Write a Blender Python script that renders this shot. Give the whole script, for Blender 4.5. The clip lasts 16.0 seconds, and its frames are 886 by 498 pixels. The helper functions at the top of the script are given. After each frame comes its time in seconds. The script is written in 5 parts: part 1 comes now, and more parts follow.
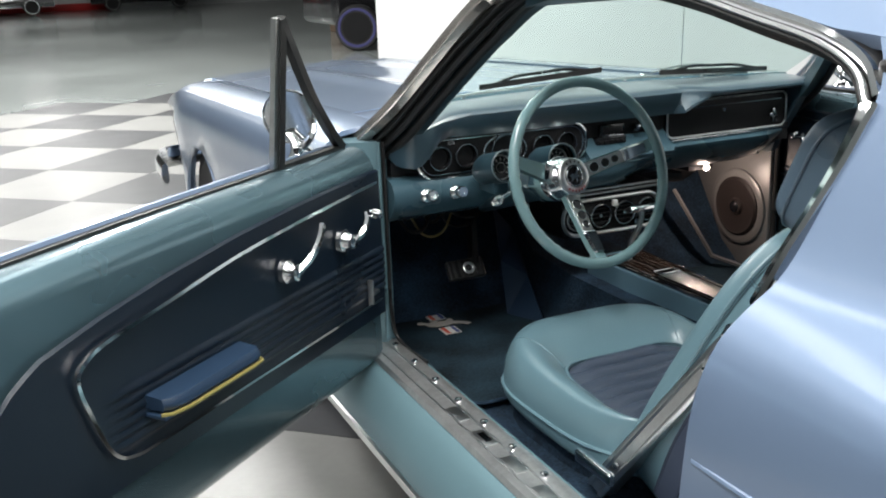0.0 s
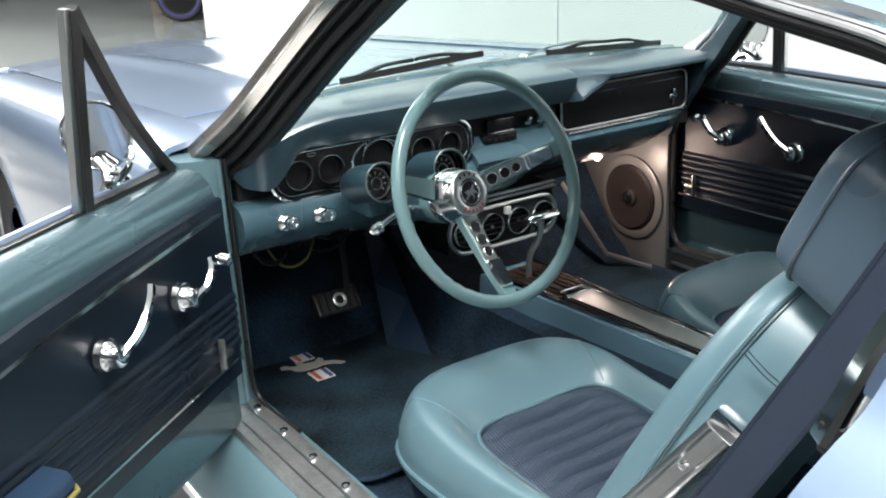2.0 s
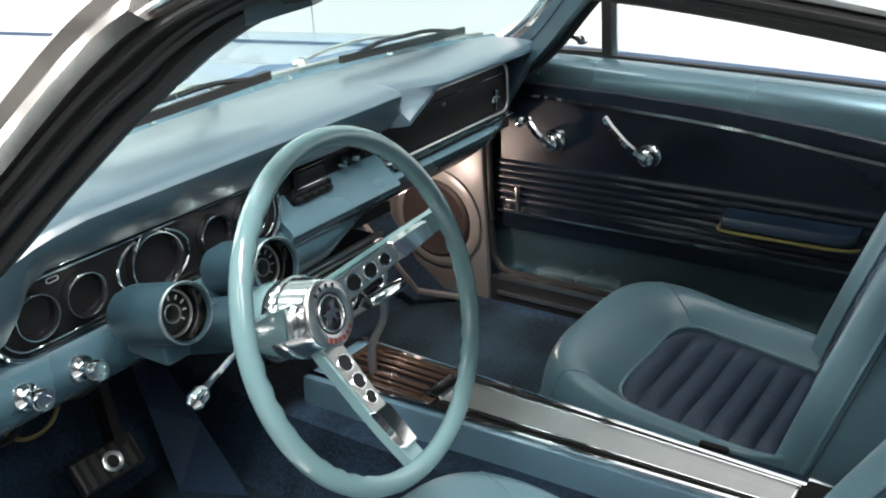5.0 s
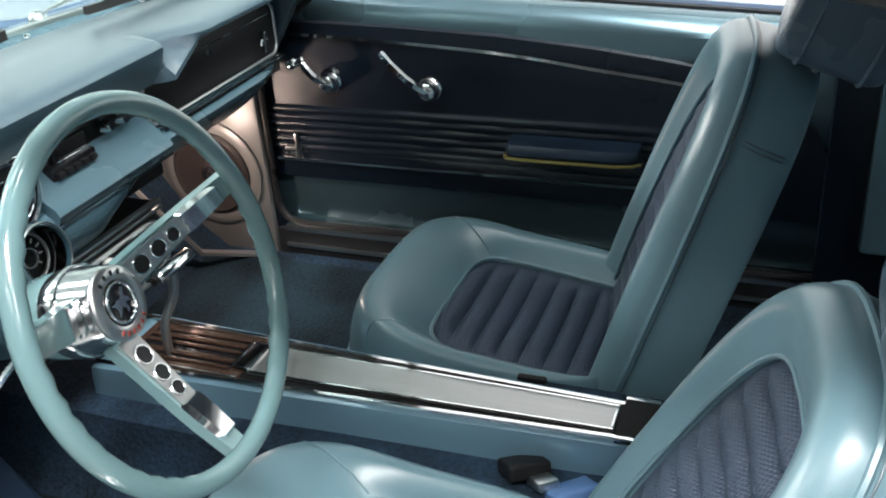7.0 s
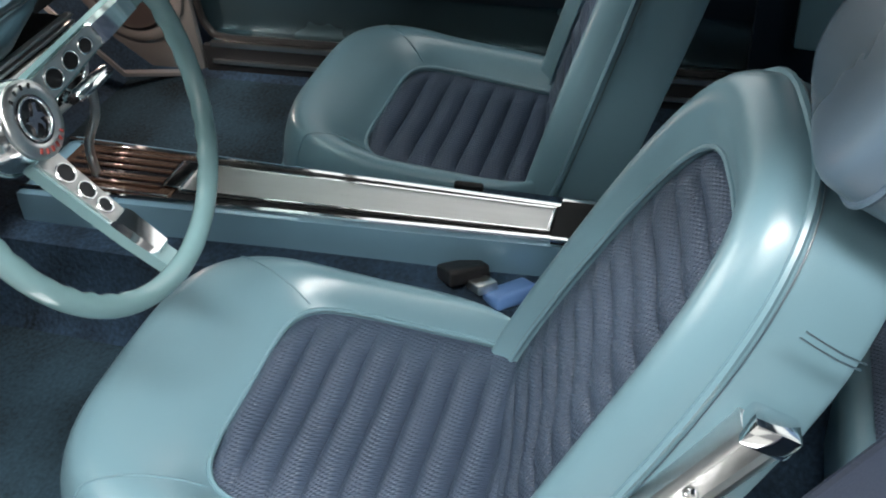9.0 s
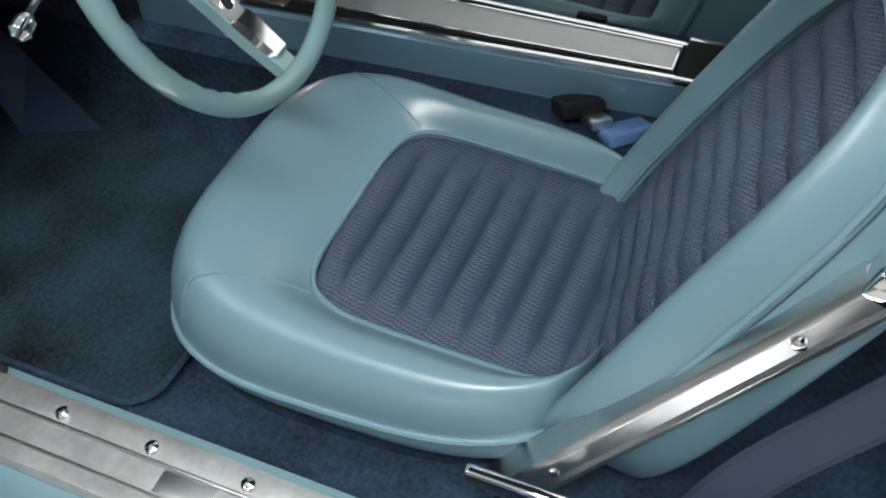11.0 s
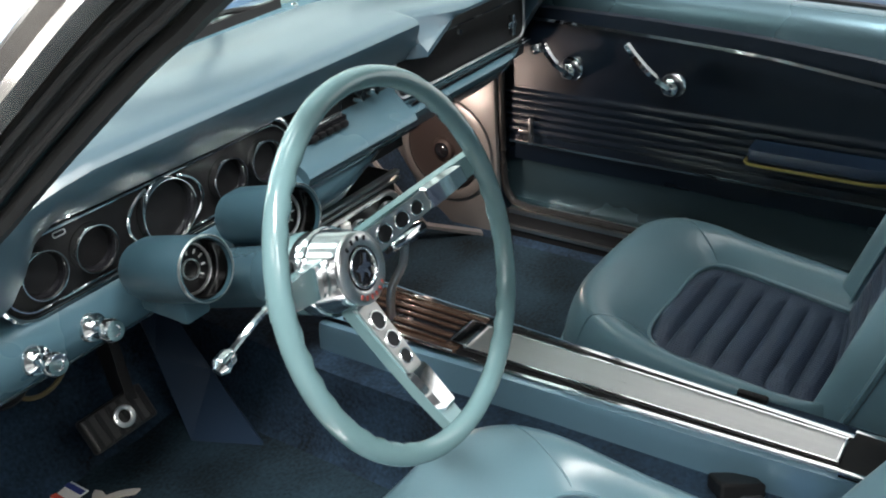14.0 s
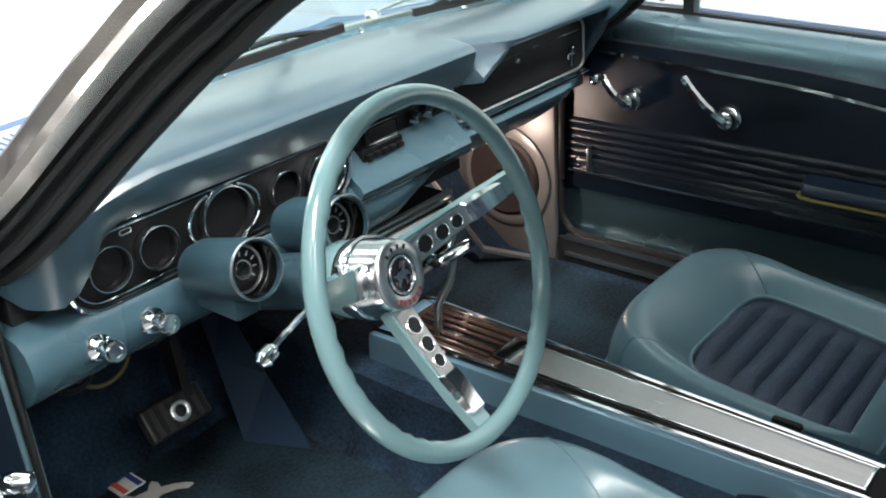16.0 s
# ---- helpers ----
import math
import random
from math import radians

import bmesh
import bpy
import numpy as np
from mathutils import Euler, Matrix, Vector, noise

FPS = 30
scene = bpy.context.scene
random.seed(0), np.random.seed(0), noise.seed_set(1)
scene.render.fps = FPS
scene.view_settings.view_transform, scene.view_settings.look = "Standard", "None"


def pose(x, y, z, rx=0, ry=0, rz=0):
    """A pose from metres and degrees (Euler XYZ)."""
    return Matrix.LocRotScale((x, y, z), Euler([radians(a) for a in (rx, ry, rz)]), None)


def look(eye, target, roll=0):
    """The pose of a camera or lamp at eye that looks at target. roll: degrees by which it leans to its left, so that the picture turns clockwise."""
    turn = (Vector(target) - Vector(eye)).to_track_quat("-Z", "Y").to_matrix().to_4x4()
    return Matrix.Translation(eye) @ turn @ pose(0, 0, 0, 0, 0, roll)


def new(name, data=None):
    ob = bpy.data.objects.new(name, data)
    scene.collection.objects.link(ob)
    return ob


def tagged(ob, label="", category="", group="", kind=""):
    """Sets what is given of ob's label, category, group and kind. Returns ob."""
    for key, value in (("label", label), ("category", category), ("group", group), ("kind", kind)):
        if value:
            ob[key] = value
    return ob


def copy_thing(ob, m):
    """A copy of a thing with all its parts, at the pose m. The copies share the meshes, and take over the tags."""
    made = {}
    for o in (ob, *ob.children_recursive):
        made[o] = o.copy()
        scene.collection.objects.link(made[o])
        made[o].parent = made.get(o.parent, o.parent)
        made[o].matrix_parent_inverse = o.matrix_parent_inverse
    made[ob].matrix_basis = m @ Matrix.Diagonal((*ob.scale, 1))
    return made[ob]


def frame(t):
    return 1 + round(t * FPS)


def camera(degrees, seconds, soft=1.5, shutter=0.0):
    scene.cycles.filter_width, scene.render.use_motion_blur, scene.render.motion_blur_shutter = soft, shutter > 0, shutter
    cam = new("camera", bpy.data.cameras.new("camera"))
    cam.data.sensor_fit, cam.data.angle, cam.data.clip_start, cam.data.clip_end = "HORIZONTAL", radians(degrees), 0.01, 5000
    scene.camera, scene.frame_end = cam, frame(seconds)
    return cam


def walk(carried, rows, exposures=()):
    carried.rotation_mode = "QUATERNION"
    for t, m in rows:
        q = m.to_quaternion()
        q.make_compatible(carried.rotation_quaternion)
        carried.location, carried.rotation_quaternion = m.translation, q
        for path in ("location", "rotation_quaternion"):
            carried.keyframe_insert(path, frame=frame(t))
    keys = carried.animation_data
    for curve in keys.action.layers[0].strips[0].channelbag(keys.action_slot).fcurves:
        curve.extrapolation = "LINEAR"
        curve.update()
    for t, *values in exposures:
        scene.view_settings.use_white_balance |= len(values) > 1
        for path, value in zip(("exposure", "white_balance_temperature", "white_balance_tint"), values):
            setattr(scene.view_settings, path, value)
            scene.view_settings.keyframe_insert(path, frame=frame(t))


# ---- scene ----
cam = camera(49.0, 16.0, soft=2.0)
ROWS = [
    (0.0, (-1.5156, -1.8811, 1.3360), (-0.9289, -0.5660, 0.9161), -2.08),
    (0.5, (-1.4894, -1.7577, 1.3383), (-0.8317, -0.4792, 0.9105), -2.30),
    (1.0, (-1.4496, -1.6457, 1.3429), (-0.7396, -0.4045, 0.8896), -2.37),
    (1.5, (-1.3954, -1.5366, 1.3387), (-0.6352, -0.3345, 0.8623), -2.75),
    (2.0, (-1.3514, -1.4280, 1.3438), (-0.5664, -0.2443, 0.8617), -2.86),
    (2.5, (-1.3122, -1.3056, 1.3475), (-0.4905, -0.1514, 0.8550), -2.87),
    (3.0, (-1.2738, -1.1841, 1.3575), (-0.4092, -0.0731, 0.8397), -2.96),
    (3.5, (-1.2320, -1.0603, 1.3649), (-0.3173, 0.0022, 0.8306), -3.08),
    (4.0, (-1.1873, -0.9399, 1.3727), (-0.2086, 0.0542, 0.8231), -3.31),
    (4.5, (-1.1445, -0.8333, 1.3796), (-0.0977, 0.0792, 0.8138), -3.59),
    (5.0, (-1.1083, -0.7511, 1.3847), (0.0006, 0.0733, 0.7990), -3.85),
    (5.5, (-1.0836, -0.7037, 1.3866), (0.0716, 0.0327, 0.7755), -4.04),
    (6.0, (-1.0662, -0.6772, 1.3866), (0.1241, -0.0266, 0.7464), -4.17),
    (6.5, (-1.0585, -0.6762, 1.3831), (0.1583, -0.1192, 0.7055), -4.32),
    (7.0, (-1.0554, -0.6780, 1.3808), (0.1722, -0.1761, 0.6799), -4.25),
    (7.5, (-1.0557, -0.6809, 1.3768), (0.1714, -0.2317, 0.6401), -4.26),
    (8.0, (-1.0534, -0.6818, 1.3725), (0.1571, -0.2723, 0.5870), -4.31),
    (8.5, (-1.0520, -0.6841, 1.3634), (0.1189, -0.2900, 0.5128), -4.60),
    (9.0, (-1.0489, -0.6827, 1.3548), (0.0595, -0.2993, 0.4197), -4.75),
    (9.5, (-1.0484, -0.6796, 1.3447), (0.0024, -0.3049, 0.3420), -5.05),
    (10.0, (-1.0502, -0.6750, 1.3358), (-0.0567, -0.2921, 0.2746), -5.28),
    (10.5, (-1.0552, -0.6683, 1.3300), (-0.1116, -0.2497, 0.2327), -5.37),
    (11.0, (-1.0608, -0.6611, 1.3285), (-0.1497, -0.1890, 0.2239), -5.33),
    (11.5, (-1.0650, -0.6549, 1.3324), (-0.1588, -0.1210, 0.2557), -5.17),
    (12.0, (-1.0652, -0.6514, 1.3430), (-0.1262, -0.0568, 0.3356), -4.90),
    (12.5, (-1.0627, -0.6497, 1.3573), (-0.0687, 0.0018, 0.4421), -4.57),
    (13.0, (-1.0648, -0.6458, 1.3728), (-0.0178, 0.0503, 0.5547), -4.17),
    (13.5, (-1.0687, -0.6445, 1.3823), (0.0066, 0.0908, 0.6387), -3.95),
    (14.0, (-1.0712, -0.6416, 1.3890), (0.0058, 0.1308, 0.6865), -3.83),
    (14.5, (-1.0734, -0.6418, 1.3903), (-0.0038, 0.1685, 0.7198), -3.89),
    (15.0, (-1.0774, -0.6464, 1.3904), (-0.0191, 0.1849, 0.7279), -3.71),
    (15.5, (-1.0826, -0.6733, 1.3864), (-0.0366, 0.1769, 0.7284), -3.76),
    (16.0, (-1.0951, -0.7209, 1.3878), (-0.0689, 0.1610, 0.7404), -3.75),
]
walk(cam, [(t, look(eye, target, roll)) for t, eye, target, roll in ROWS], [(0.0, 0.36), (1.0, 0.48), (2.0, 0.80), (3.0, 1.02), (6.0, 1.12), (8.0, 1.15), (9.5, 1.01), (12.0, 0.48), (12.5, 0.56), (13.5, 1.02), (14.5, 1.14), (16.0, 1.12)])

# ---- light: a showroom with long ceiling lamps, pale walls and greyed unseen walls ----
world = bpy.data.worlds.new("world")
scene.world = world
world.use_nodes = True
world.node_tree.nodes["Background"].inputs[0].default_value = (0.75, 0.85, 1.0, 1)
world.node_tree.nodes["Background"].inputs[1].default_value = 0.12


def area(name, x, y, z, sx, sy, watts, color=(1, 1, 1)):
    d = bpy.data.lights.new(name, "AREA")
    d.shape, d.size, d.size_y, d.energy, d.color = "RECTANGLE", sx, sy, watts, color
    ob = new(name, d)
    ob.matrix_world = pose(x, y, z)
    return ob


CEIL = 4.6
LAMP_ROWS = [(-4.6, 26), (-2.4, 118), (-0.3, 112), (1.7, 10)]
LAMP_YS = ((-5.4, 0.60), (-1.35, 1.25), (2.8, 0.22), (7.5, 1.9), (14.0, 1.3), (22.0, 0.7), (32.0, 0.7))
for lx, watts in LAMP_ROWS:
    for ly, gain in LAMP_YS:
        area("ceiling_lamp_light", lx, ly, CEIL - 0.12, 0.80, 2.6, watts * gain, (1.0, 0.99, 0.97))
spot = bpy.data.lights.new("courtesy_light", "POINT")
spot.energy, spot.color, spot.shadow_soft_size = 0.95, (1.0, 0.77, 0.65), 0.012
courtesy = new("courtesy_light", spot)
courtesy.location = (0.490, 0.530, 0.648)


# ---- materials ----
def mat(name, color, rough=0.5, metal=0.0, grain=0.0, scale=60.0, bump=0.0, coat=0.0, stain=0.12, wear=3.0, spec=0.5, obvar=0.0, mapping=None):
    """Colour with large stains and fine grain, and a fine relief."""
    m = bpy.data.materials.new(name)
    m.use_nodes = True
    nt = m.node_tree
    b = nt.nodes["Principled BSDF"]
    b.inputs["Roughness"].default_value = rough
    b.inputs["Metallic"].default_value = metal
    b.inputs["Coat Weight"].default_value = coat
    b.inputs["Coat Roughness"].default_value = 0.05
    b.inputs["Specular IOR Level"].default_value = spec
    tc = nt.nodes.new("ShaderNodeTexCoord")
    src = tc.outputs["Object"]
    if mapping:
        mp = nt.nodes.new("ShaderNodeMapping")
        mp.inputs["Scale"].default_value = mapping
        nt.links.new(src, mp.inputs[0])
        src = mp.outputs[0]
    big = nt.nodes.new("ShaderNodeTexNoise")
    big.inputs["Scale"].default_value, big.inputs["Detail"].default_value = wear, 4
    fine = nt.nodes.new("ShaderNodeTexNoise")
    fine.inputs["Scale"].default_value, fine.inputs["Detail"].default_value = scale, 3
    nt.links.new(src, big.inputs["Vector"])
    nt.links.new(src, fine.inputs["Vector"])
    add = nt.nodes.new("ShaderNodeMath")
    add.operation = "MULTIPLY_ADD"
    nt.links.new(big.outputs["Fac"], add.inputs[0])
    add.inputs[1].default_value = stain * 2
    add.inputs[2].default_value = 1.0 - stain - grain
    add2 = nt.nodes.new("ShaderNodeMath")
    add2.operation = "MULTIPLY_ADD"
    nt.links.new(fine.outputs["Fac"], add2.inputs[0])
    add2.inputs[1].default_value = grain * 2
    nt.links.new(add.outputs[0], add2.inputs[2])
    last = add2.outputs[0]
    if obvar:
        info = nt.nodes.new("ShaderNodeObjectInfo")
        add3 = nt.nodes.new("ShaderNodeMath")
        add3.operation = "MULTIPLY_ADD"
        nt.links.new(info.outputs["Random"], add3.inputs[0])
        add3.inputs[1].default_value = obvar
        nt.links.new(last, add3.inputs[2])
        last = add3.outputs[0]
    mix = nt.nodes.new("ShaderNodeVectorMath")
    mix.operation = "SCALE"
    mix.inputs[0].default_value = color[:3]
    nt.links.new(last, mix.inputs["Scale"])
    nt.links.new(mix.outputs[0], b.inputs["Base Color"])
    rr = nt.nodes.new("ShaderNodeMath")
    rr.operation = "MULTIPLY_ADD"
    nt.links.new(big.outputs["Fac"], rr.inputs[0])
    rr.inputs[1].default_value = rough * 0.4
    rr.inputs[2].default_value = rough * 0.8
    nt.links.new(rr.outputs[0], b.inputs["Roughness"])
    if bump:
        bp = nt.nodes.new("ShaderNodeBump")
        bp.inputs["Strength"].default_value = bump
        bp.inputs["Distance"].default_value = 0.002
        nt.links.new(fine.outputs["Fac"], bp.inputs["Height"])
        nt.links.new(bp.outputs[0], b.inputs["Normal"])
    return m


def glass(name, tint, rough=0.0):
    m = bpy.data.materials.new(name)
    m.use_nodes = True
    nt = m.node_tree
    for n in list(nt.nodes):
        if n.type != "OUTPUT_MATERIAL":
            nt.nodes.remove(n)
    out = [n for n in nt.nodes if n.type == "OUTPUT_MATERIAL"][0]
    tr = nt.nodes.new("ShaderNodeBsdfTransparent")
    tr.inputs[0].default_value = (*tint, 1)
    gl = nt.nodes.new("ShaderNodeBsdfGlossy")
    gl.inputs["Roughness"].default_value = rough
    lw = nt.nodes.new("ShaderNodeLayerWeight")
    lw.inputs["Blend"].default_value = 0.25
    fr = nt.nodes.new("ShaderNodeMath")
    fr.operation = "MULTIPLY"
    fr.inputs[1].default_value = 0.14
    nt.links.new(lw.outputs["Facing"], fr.inputs[0])
    mx = nt.nodes.new("ShaderNodeMixShader")
    nt.links.new(fr.outputs[0], mx.inputs[0])
    nt.links.new(tr.outputs[0], mx.inputs[1])
    nt.links.new(gl.outputs[0], mx.inputs[2])
    nt.links.new(mx.outputs[0], out.inputs[0])
    return m


VINYL = mat("vinyl_aqua", (0.150, 0.261, 0.308), 0.30, grain=0.03, scale=900, bump=0.12, stain=0.10, spec=0.7, coat=0.35)
VINYL.node_tree.nodes["Principled BSDF"].inputs["Coat Roughness"].default_value = 0.24
VINYL_DARK = mat("vinyl_navy_insert", (0.050, 0.073, 0.115), 0.36, grain=0.10, scale=700, stain=0.08)
nt = VINYL_DARK.node_tree
wc = nt.nodes.new("ShaderNodeTexCoord")
waves = []
for turn in (0.6, -0.6):
    mp = nt.nodes.new("ShaderNodeMapping")
    mp.inputs["Rotation"].default_value = (turn, turn, turn)
    wv = nt.nodes.new("ShaderNodeTexWave")
    wv.inputs["Scale"].default_value = 72.0
    nt.links.new(wc.outputs["Object"], mp.inputs[0])
    nt.links.new(mp.outputs[0], wv.inputs[0])
    waves.append(wv)
mul = nt.nodes.new("ShaderNodeMath")
mul.operation = "MULTIPLY"
nt.links.new(waves[0].outputs["Fac"], mul.inputs[0])
nt.links.new(waves[1].outputs["Fac"], mul.inputs[1])
wb = nt.nodes.new("ShaderNodeBump")
wb.inputs["Strength"].default_value, wb.inputs["Distance"].default_value = 0.8, 0.002
nt.links.new(mul.outputs[0], wb.inputs["Height"])
nt.links.new(wb.outputs[0], nt.nodes["Principled BSDF"].inputs["Normal"])
PAD = mat("dash_pad_vinyl", (0.032, 0.064, 0.088), 0.30, grain=0.04, scale=800, bump=0.15, stain=0.06, coat=1.0, spec=1.0)
PAD.node_tree.nodes["Principled BSDF"].inputs["Coat Roughness"].default_value = 0.30
DASH = mat("dash_paint_blue", (0.050, 0.100, 0.128), 0.28, grain=0.02, scale=400, stain=0.06)
POD = mat("pod_paint_dark_teal", (0.030, 0.066, 0.086), 0.36, grain=0.02, scale=400, stain=0.08)
WHEEL = mat("wheel_plastic_aqua", (0.178, 0.300, 0.318), 0.16, coat=0.5, stain=0.05)
DOORVINYL = mat("door_vinyl_navy", (0.0055, 0.0110, 0.0200), 0.29, grain=0.06, scale=800, bump=0.2, stain=0.10)
DOORMETAL = mat("door_metal_teal", (0.105, 0.180, 0.212), 0.27, metal=0.65, stain=0.08, coat=0.5)
CONPAINT = mat("console_paint_blue", (0.170, 0.300, 0.385), 0.30, metal=0.25, stain=0.12, wear=5, coat=0.4)
JAMB = mat("jamb_paint_teal", (0.150, 0.250, 0.285), 0.32, metal=0.3, stain=0.10, coat=0.3)
BODY = mat("body_paint_blue", (0.195, 0.270, 0.400), 0.36, metal=0.30, grain=0.02, scale=2500, coat=1.0, stain=0.03)
BODY.node_tree.nodes["Principled BSDF"].inputs["Coat Roughness"].default_value = 0.14
CHROMEDARK = mat("dark_chrome", (0.16, 0.16, 0.165), 0.16, metal=1.0, stain=0.1)
HUBCHROME = mat("hub_chrome", (0.74, 0.75, 0.76), 0.15, metal=1.0, stain=0.12, wear=30)
CHROME = mat("chrome", (0.82, 0.83, 0.84), 0.08, metal=1.0, stain=0.05)
STEEL = mat("brushed_steel", (0.62, 0.62, 0.61), 0.30, metal=1.0, grain=0.12, scale=60, bump=0.15, mapping=(60, 1, 60), stain=0.08)
STAINLESS = mat("worn_stainless", (0.66, 0.67, 0.67), 0.30, metal=1.0, grain=0.10, scale=120, bump=0.1, stain=0.12, wear=12)
SCUFF = mat("worn_sill_metal", (0.64, 0.65, 0.65), 0.32, metal=0.85, grain=0.22, scale=90, bump=0.25, stain=0.25, wear=16)
BLACK = mat("black_camera_case", (0.010, 0.010, 0.011), 0.42, grain=0.15, scale=900, bump=0.35, spec=0.22)
GLOSSBLACK = mat("gloss_black", (0.010, 0.010, 0.012), 0.12, coat=0.3)
RUBBER = mat("black_rubber", (0.016, 0.016, 0.016), 0.45, grain=0.1, scale=300, bump=0.1)
CARPET = mat("loop_carpet_blue", (0.015, 0.031, 0.053), 0.90, grain=1.0, scale=150, bump=1.0, stain=1.3, wear=11, spec=0.25)
MATCARPET = mat("mat_carpet_dark", (0.0115, 0.024, 0.034), 0.90, grain=1.0, scale=150, bump=1.0, stain=1.5, wear=8, spec=0.2)
KICK = mat("kick_panel_grey", (0.21, 0.207, 0.205), 0.40, grain=0.05, scale=600, bump=0.1, metal=0.2)
SPEAKER = mat("speaker_cloth", (0.022, 0.016, 0.015), 0.6, grain=0.3, scale=900, bump=0.4)
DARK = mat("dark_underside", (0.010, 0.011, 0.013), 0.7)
GAUGEFACE = mat("gauge_face", (0.008, 0.008, 0.009), 0.35)
DIALMARK = mat("dial_mark_grey", (0.10, 0.10, 0.10), 0.5)
WHITEPAINT = mat("white_wall_paint", (0.78, 0.79, 0.79), 0.6, grain=0.02, scale=80, bump=0.05, stain=0.03, wear=0.6)
LOWBOUNCE = mat("low_bounce_wall_grey", (0.30, 0.31, 0.32), 0.7, grain=0.02, scale=80, stain=0.06, wear=0.6)
CEILING = mat("ceiling_paint", (0.72, 0.73, 0.74), 0.8, stain=0.05, wear=0.5)
FLOORGREY = mat("polished_concrete", (0.40, 0.435, 0.425), 0.16, grain=0.05, scale=30, stain=0.25, wear=0.7, coat=0.3)
TILE_L = mat("floor_tile_light", (0.25, 0.25, 0.24), 0.36, grain=0.07, scale=40, stain=0.30, wear=3, obvar=0.05)
TILE_D = mat("floor_tile_dark", (0.062, 0.064, 0.068), 0.36, grain=0.12, scale=40, stain=0.35, wear=3, obvar=0.012)
TYRE = mat("tyre_rubber", (0.02, 0.02, 0.021), 0.6, grain=0.2, scale=100)
BLUERIM = mat("blue_tyre_band", (0.055, 0.055, 0.19), 0.45)
CARBLACK = mat("far_car_paint", (0.02, 0.02, 0.022), 0.12, coat=1.0)
RED = mat("red_paint", (0.55, 0.03, 0.03), 0.4)
WHITEP = mat("white_plastic", (0.7, 0.7, 0.68), 0.4)
BLUEBADGE = mat("badge_blue", (0.03, 0.05, 0.22), 0.4)
ORANGE = mat("badge_red_orange", (0.62, 0.09, 0.05), 0.5)
# pillar chrome with its dark brownish reflections put into the colour
PILLARDARK = mat("pillar_chrome_toned_dark", (0.36, 0.335, 0.315), 0.13, metal=0.75, stain=0.25, wear=14, grain=0.1, scale=90)
PILLARTEAL = mat("pillar_paint_teal", (0.030, 0.062, 0.080), 0.34, stain=0.08)
BADGEGREY = mat("badge_grey_thread", (0.36, 0.34, 0.31), 0.7, grain=0.2, scale=400)
DIMRED = mat("faded_red_marks", (0.30, 0.06, 0.05), 0.45)
CRATE = mat("crate_wood", (0.17, 0.11, 0.07), 0.6, grain=0.2, scale=20, mapping=(1, 1, 12))
WIREYELLOW = mat("wire_insulation_yellow", (0.11, 0.085, 0.03), 0.5)
GOLD = mat("armrest_gold_edge", (0.42, 0.36, 0.12), 0.35, metal=0.5)
HEADREST = mat("headrest_vinyl_slate", (0.105, 0.155, 0.208), 0.28, grain=0.04, scale=800, bump=0.15, stain=0.06)
ARMBLUE = mat("armrest_vinyl_blue", (0.013, 0.030, 0.060), 0.4, grain=0.05, scale=800, bump=0.15)
BELT = mat("belt_webbing_slate", (0.034, 0.048, 0.082), 0.6, grain=0.25, scale=300, bump=0.4, mapping=(1, 4, 1))
BELTEDGE = mat("belt_edge_navy", (0.022, 0.032, 0.058), 0.6, grain=0.25, scale=300, bump=0.4)
BUCKLEBLUE = mat("belt_plastic_blue", (0.10, 0.20, 0.42), 0.4)
HEADLINER = mat("headliner", (0.12, 0.15, 0.17), 0.8, grain=0.1, scale=300)
COPPER = mat("wood_applique", (0.125, 0.075, 0.055), 0.20, metal=0.6, grain=0.25, scale=40, mapping=(40, 1, 1), coat=0.4)
WS = glass("windshield_glass", (0.85, 0.93, 0.915))
CLEAR = glass("clear_glass", (0.94, 0.95, 0.95))
MIRROR = mat("mirror_silver", (0.86, 0.87, 0.88), 0.02, metal=1.0, stain=0.01)
LAMPGLOW = bpy.data.materials.new("lamp_glow")
LAMPGLOW.use_nodes = True
LAMPGLOW.node_tree.nodes["Principled BSDF"].inputs["Emission Color"].default_value = (1, 0.82, 0.7, 1)
LAMPGLOW.node_tree.nodes["Principled BSDF"].inputs["Emission Strength"].default_value = 12.0


# ---- builders ----
def thing(name, label, category, group="", kind="", at=(0, 0, 0)):
    e = new(name, None)
    e.empty_display_size = 0.05
    e.location = at
    return tagged(e, label, category, group, kind)


def part(name, bm, material, parent, label="", smooth=True):
    """Links a bmesh, given in world places, as one mesh object under a thing or part."""
    me = bpy.data.meshes.new(name)
    bmesh.ops.recalc_face_normals(bm, faces=bm.faces)
    bm.to_mesh(me)
    bm.free()
    me.materials.append(material)
    if smooth:
        for p in me.polygons:
            p.use_smooth = True
        me.set_sharp_from_angle(angle=radians(40))
    ob = new(name, me)
    if parent:
        ob.parent = parent
        ob.matrix_parent_inverse = Matrix.Translation(-parent.location)
    if label:
        tagged(ob, label)
    return ob


def solo(name, bm, material, label, category, group="", kind="", smooth=True):
    return tagged(part(name, bm, material, None, "", smooth), label, category, group, kind)


def moved(bm, m):
    bmesh.ops.transform(bm, matrix=m, verts=bm.verts)
    return bm


def box(x0, x1, y0, y1, z0, z1, bevel=0.0, segs=2, m=None):
    bm = bmesh.new()
    bmesh.ops.create_cube(bm, size=1, matrix=Matrix.Translation(((x0 + x1) / 2, (y0 + y1) / 2, (z0 + z1) / 2)) @ Matrix.Diagonal((x1 - x0, y1 - y0, z1 - z0, 1)))
    if bevel:
        bmesh.ops.bevel(bm, geom=bm.edges[:], offset=bevel, segments=segs, profile=0.6, affect="EDGES")
    return moved(bm, m) if m else bm


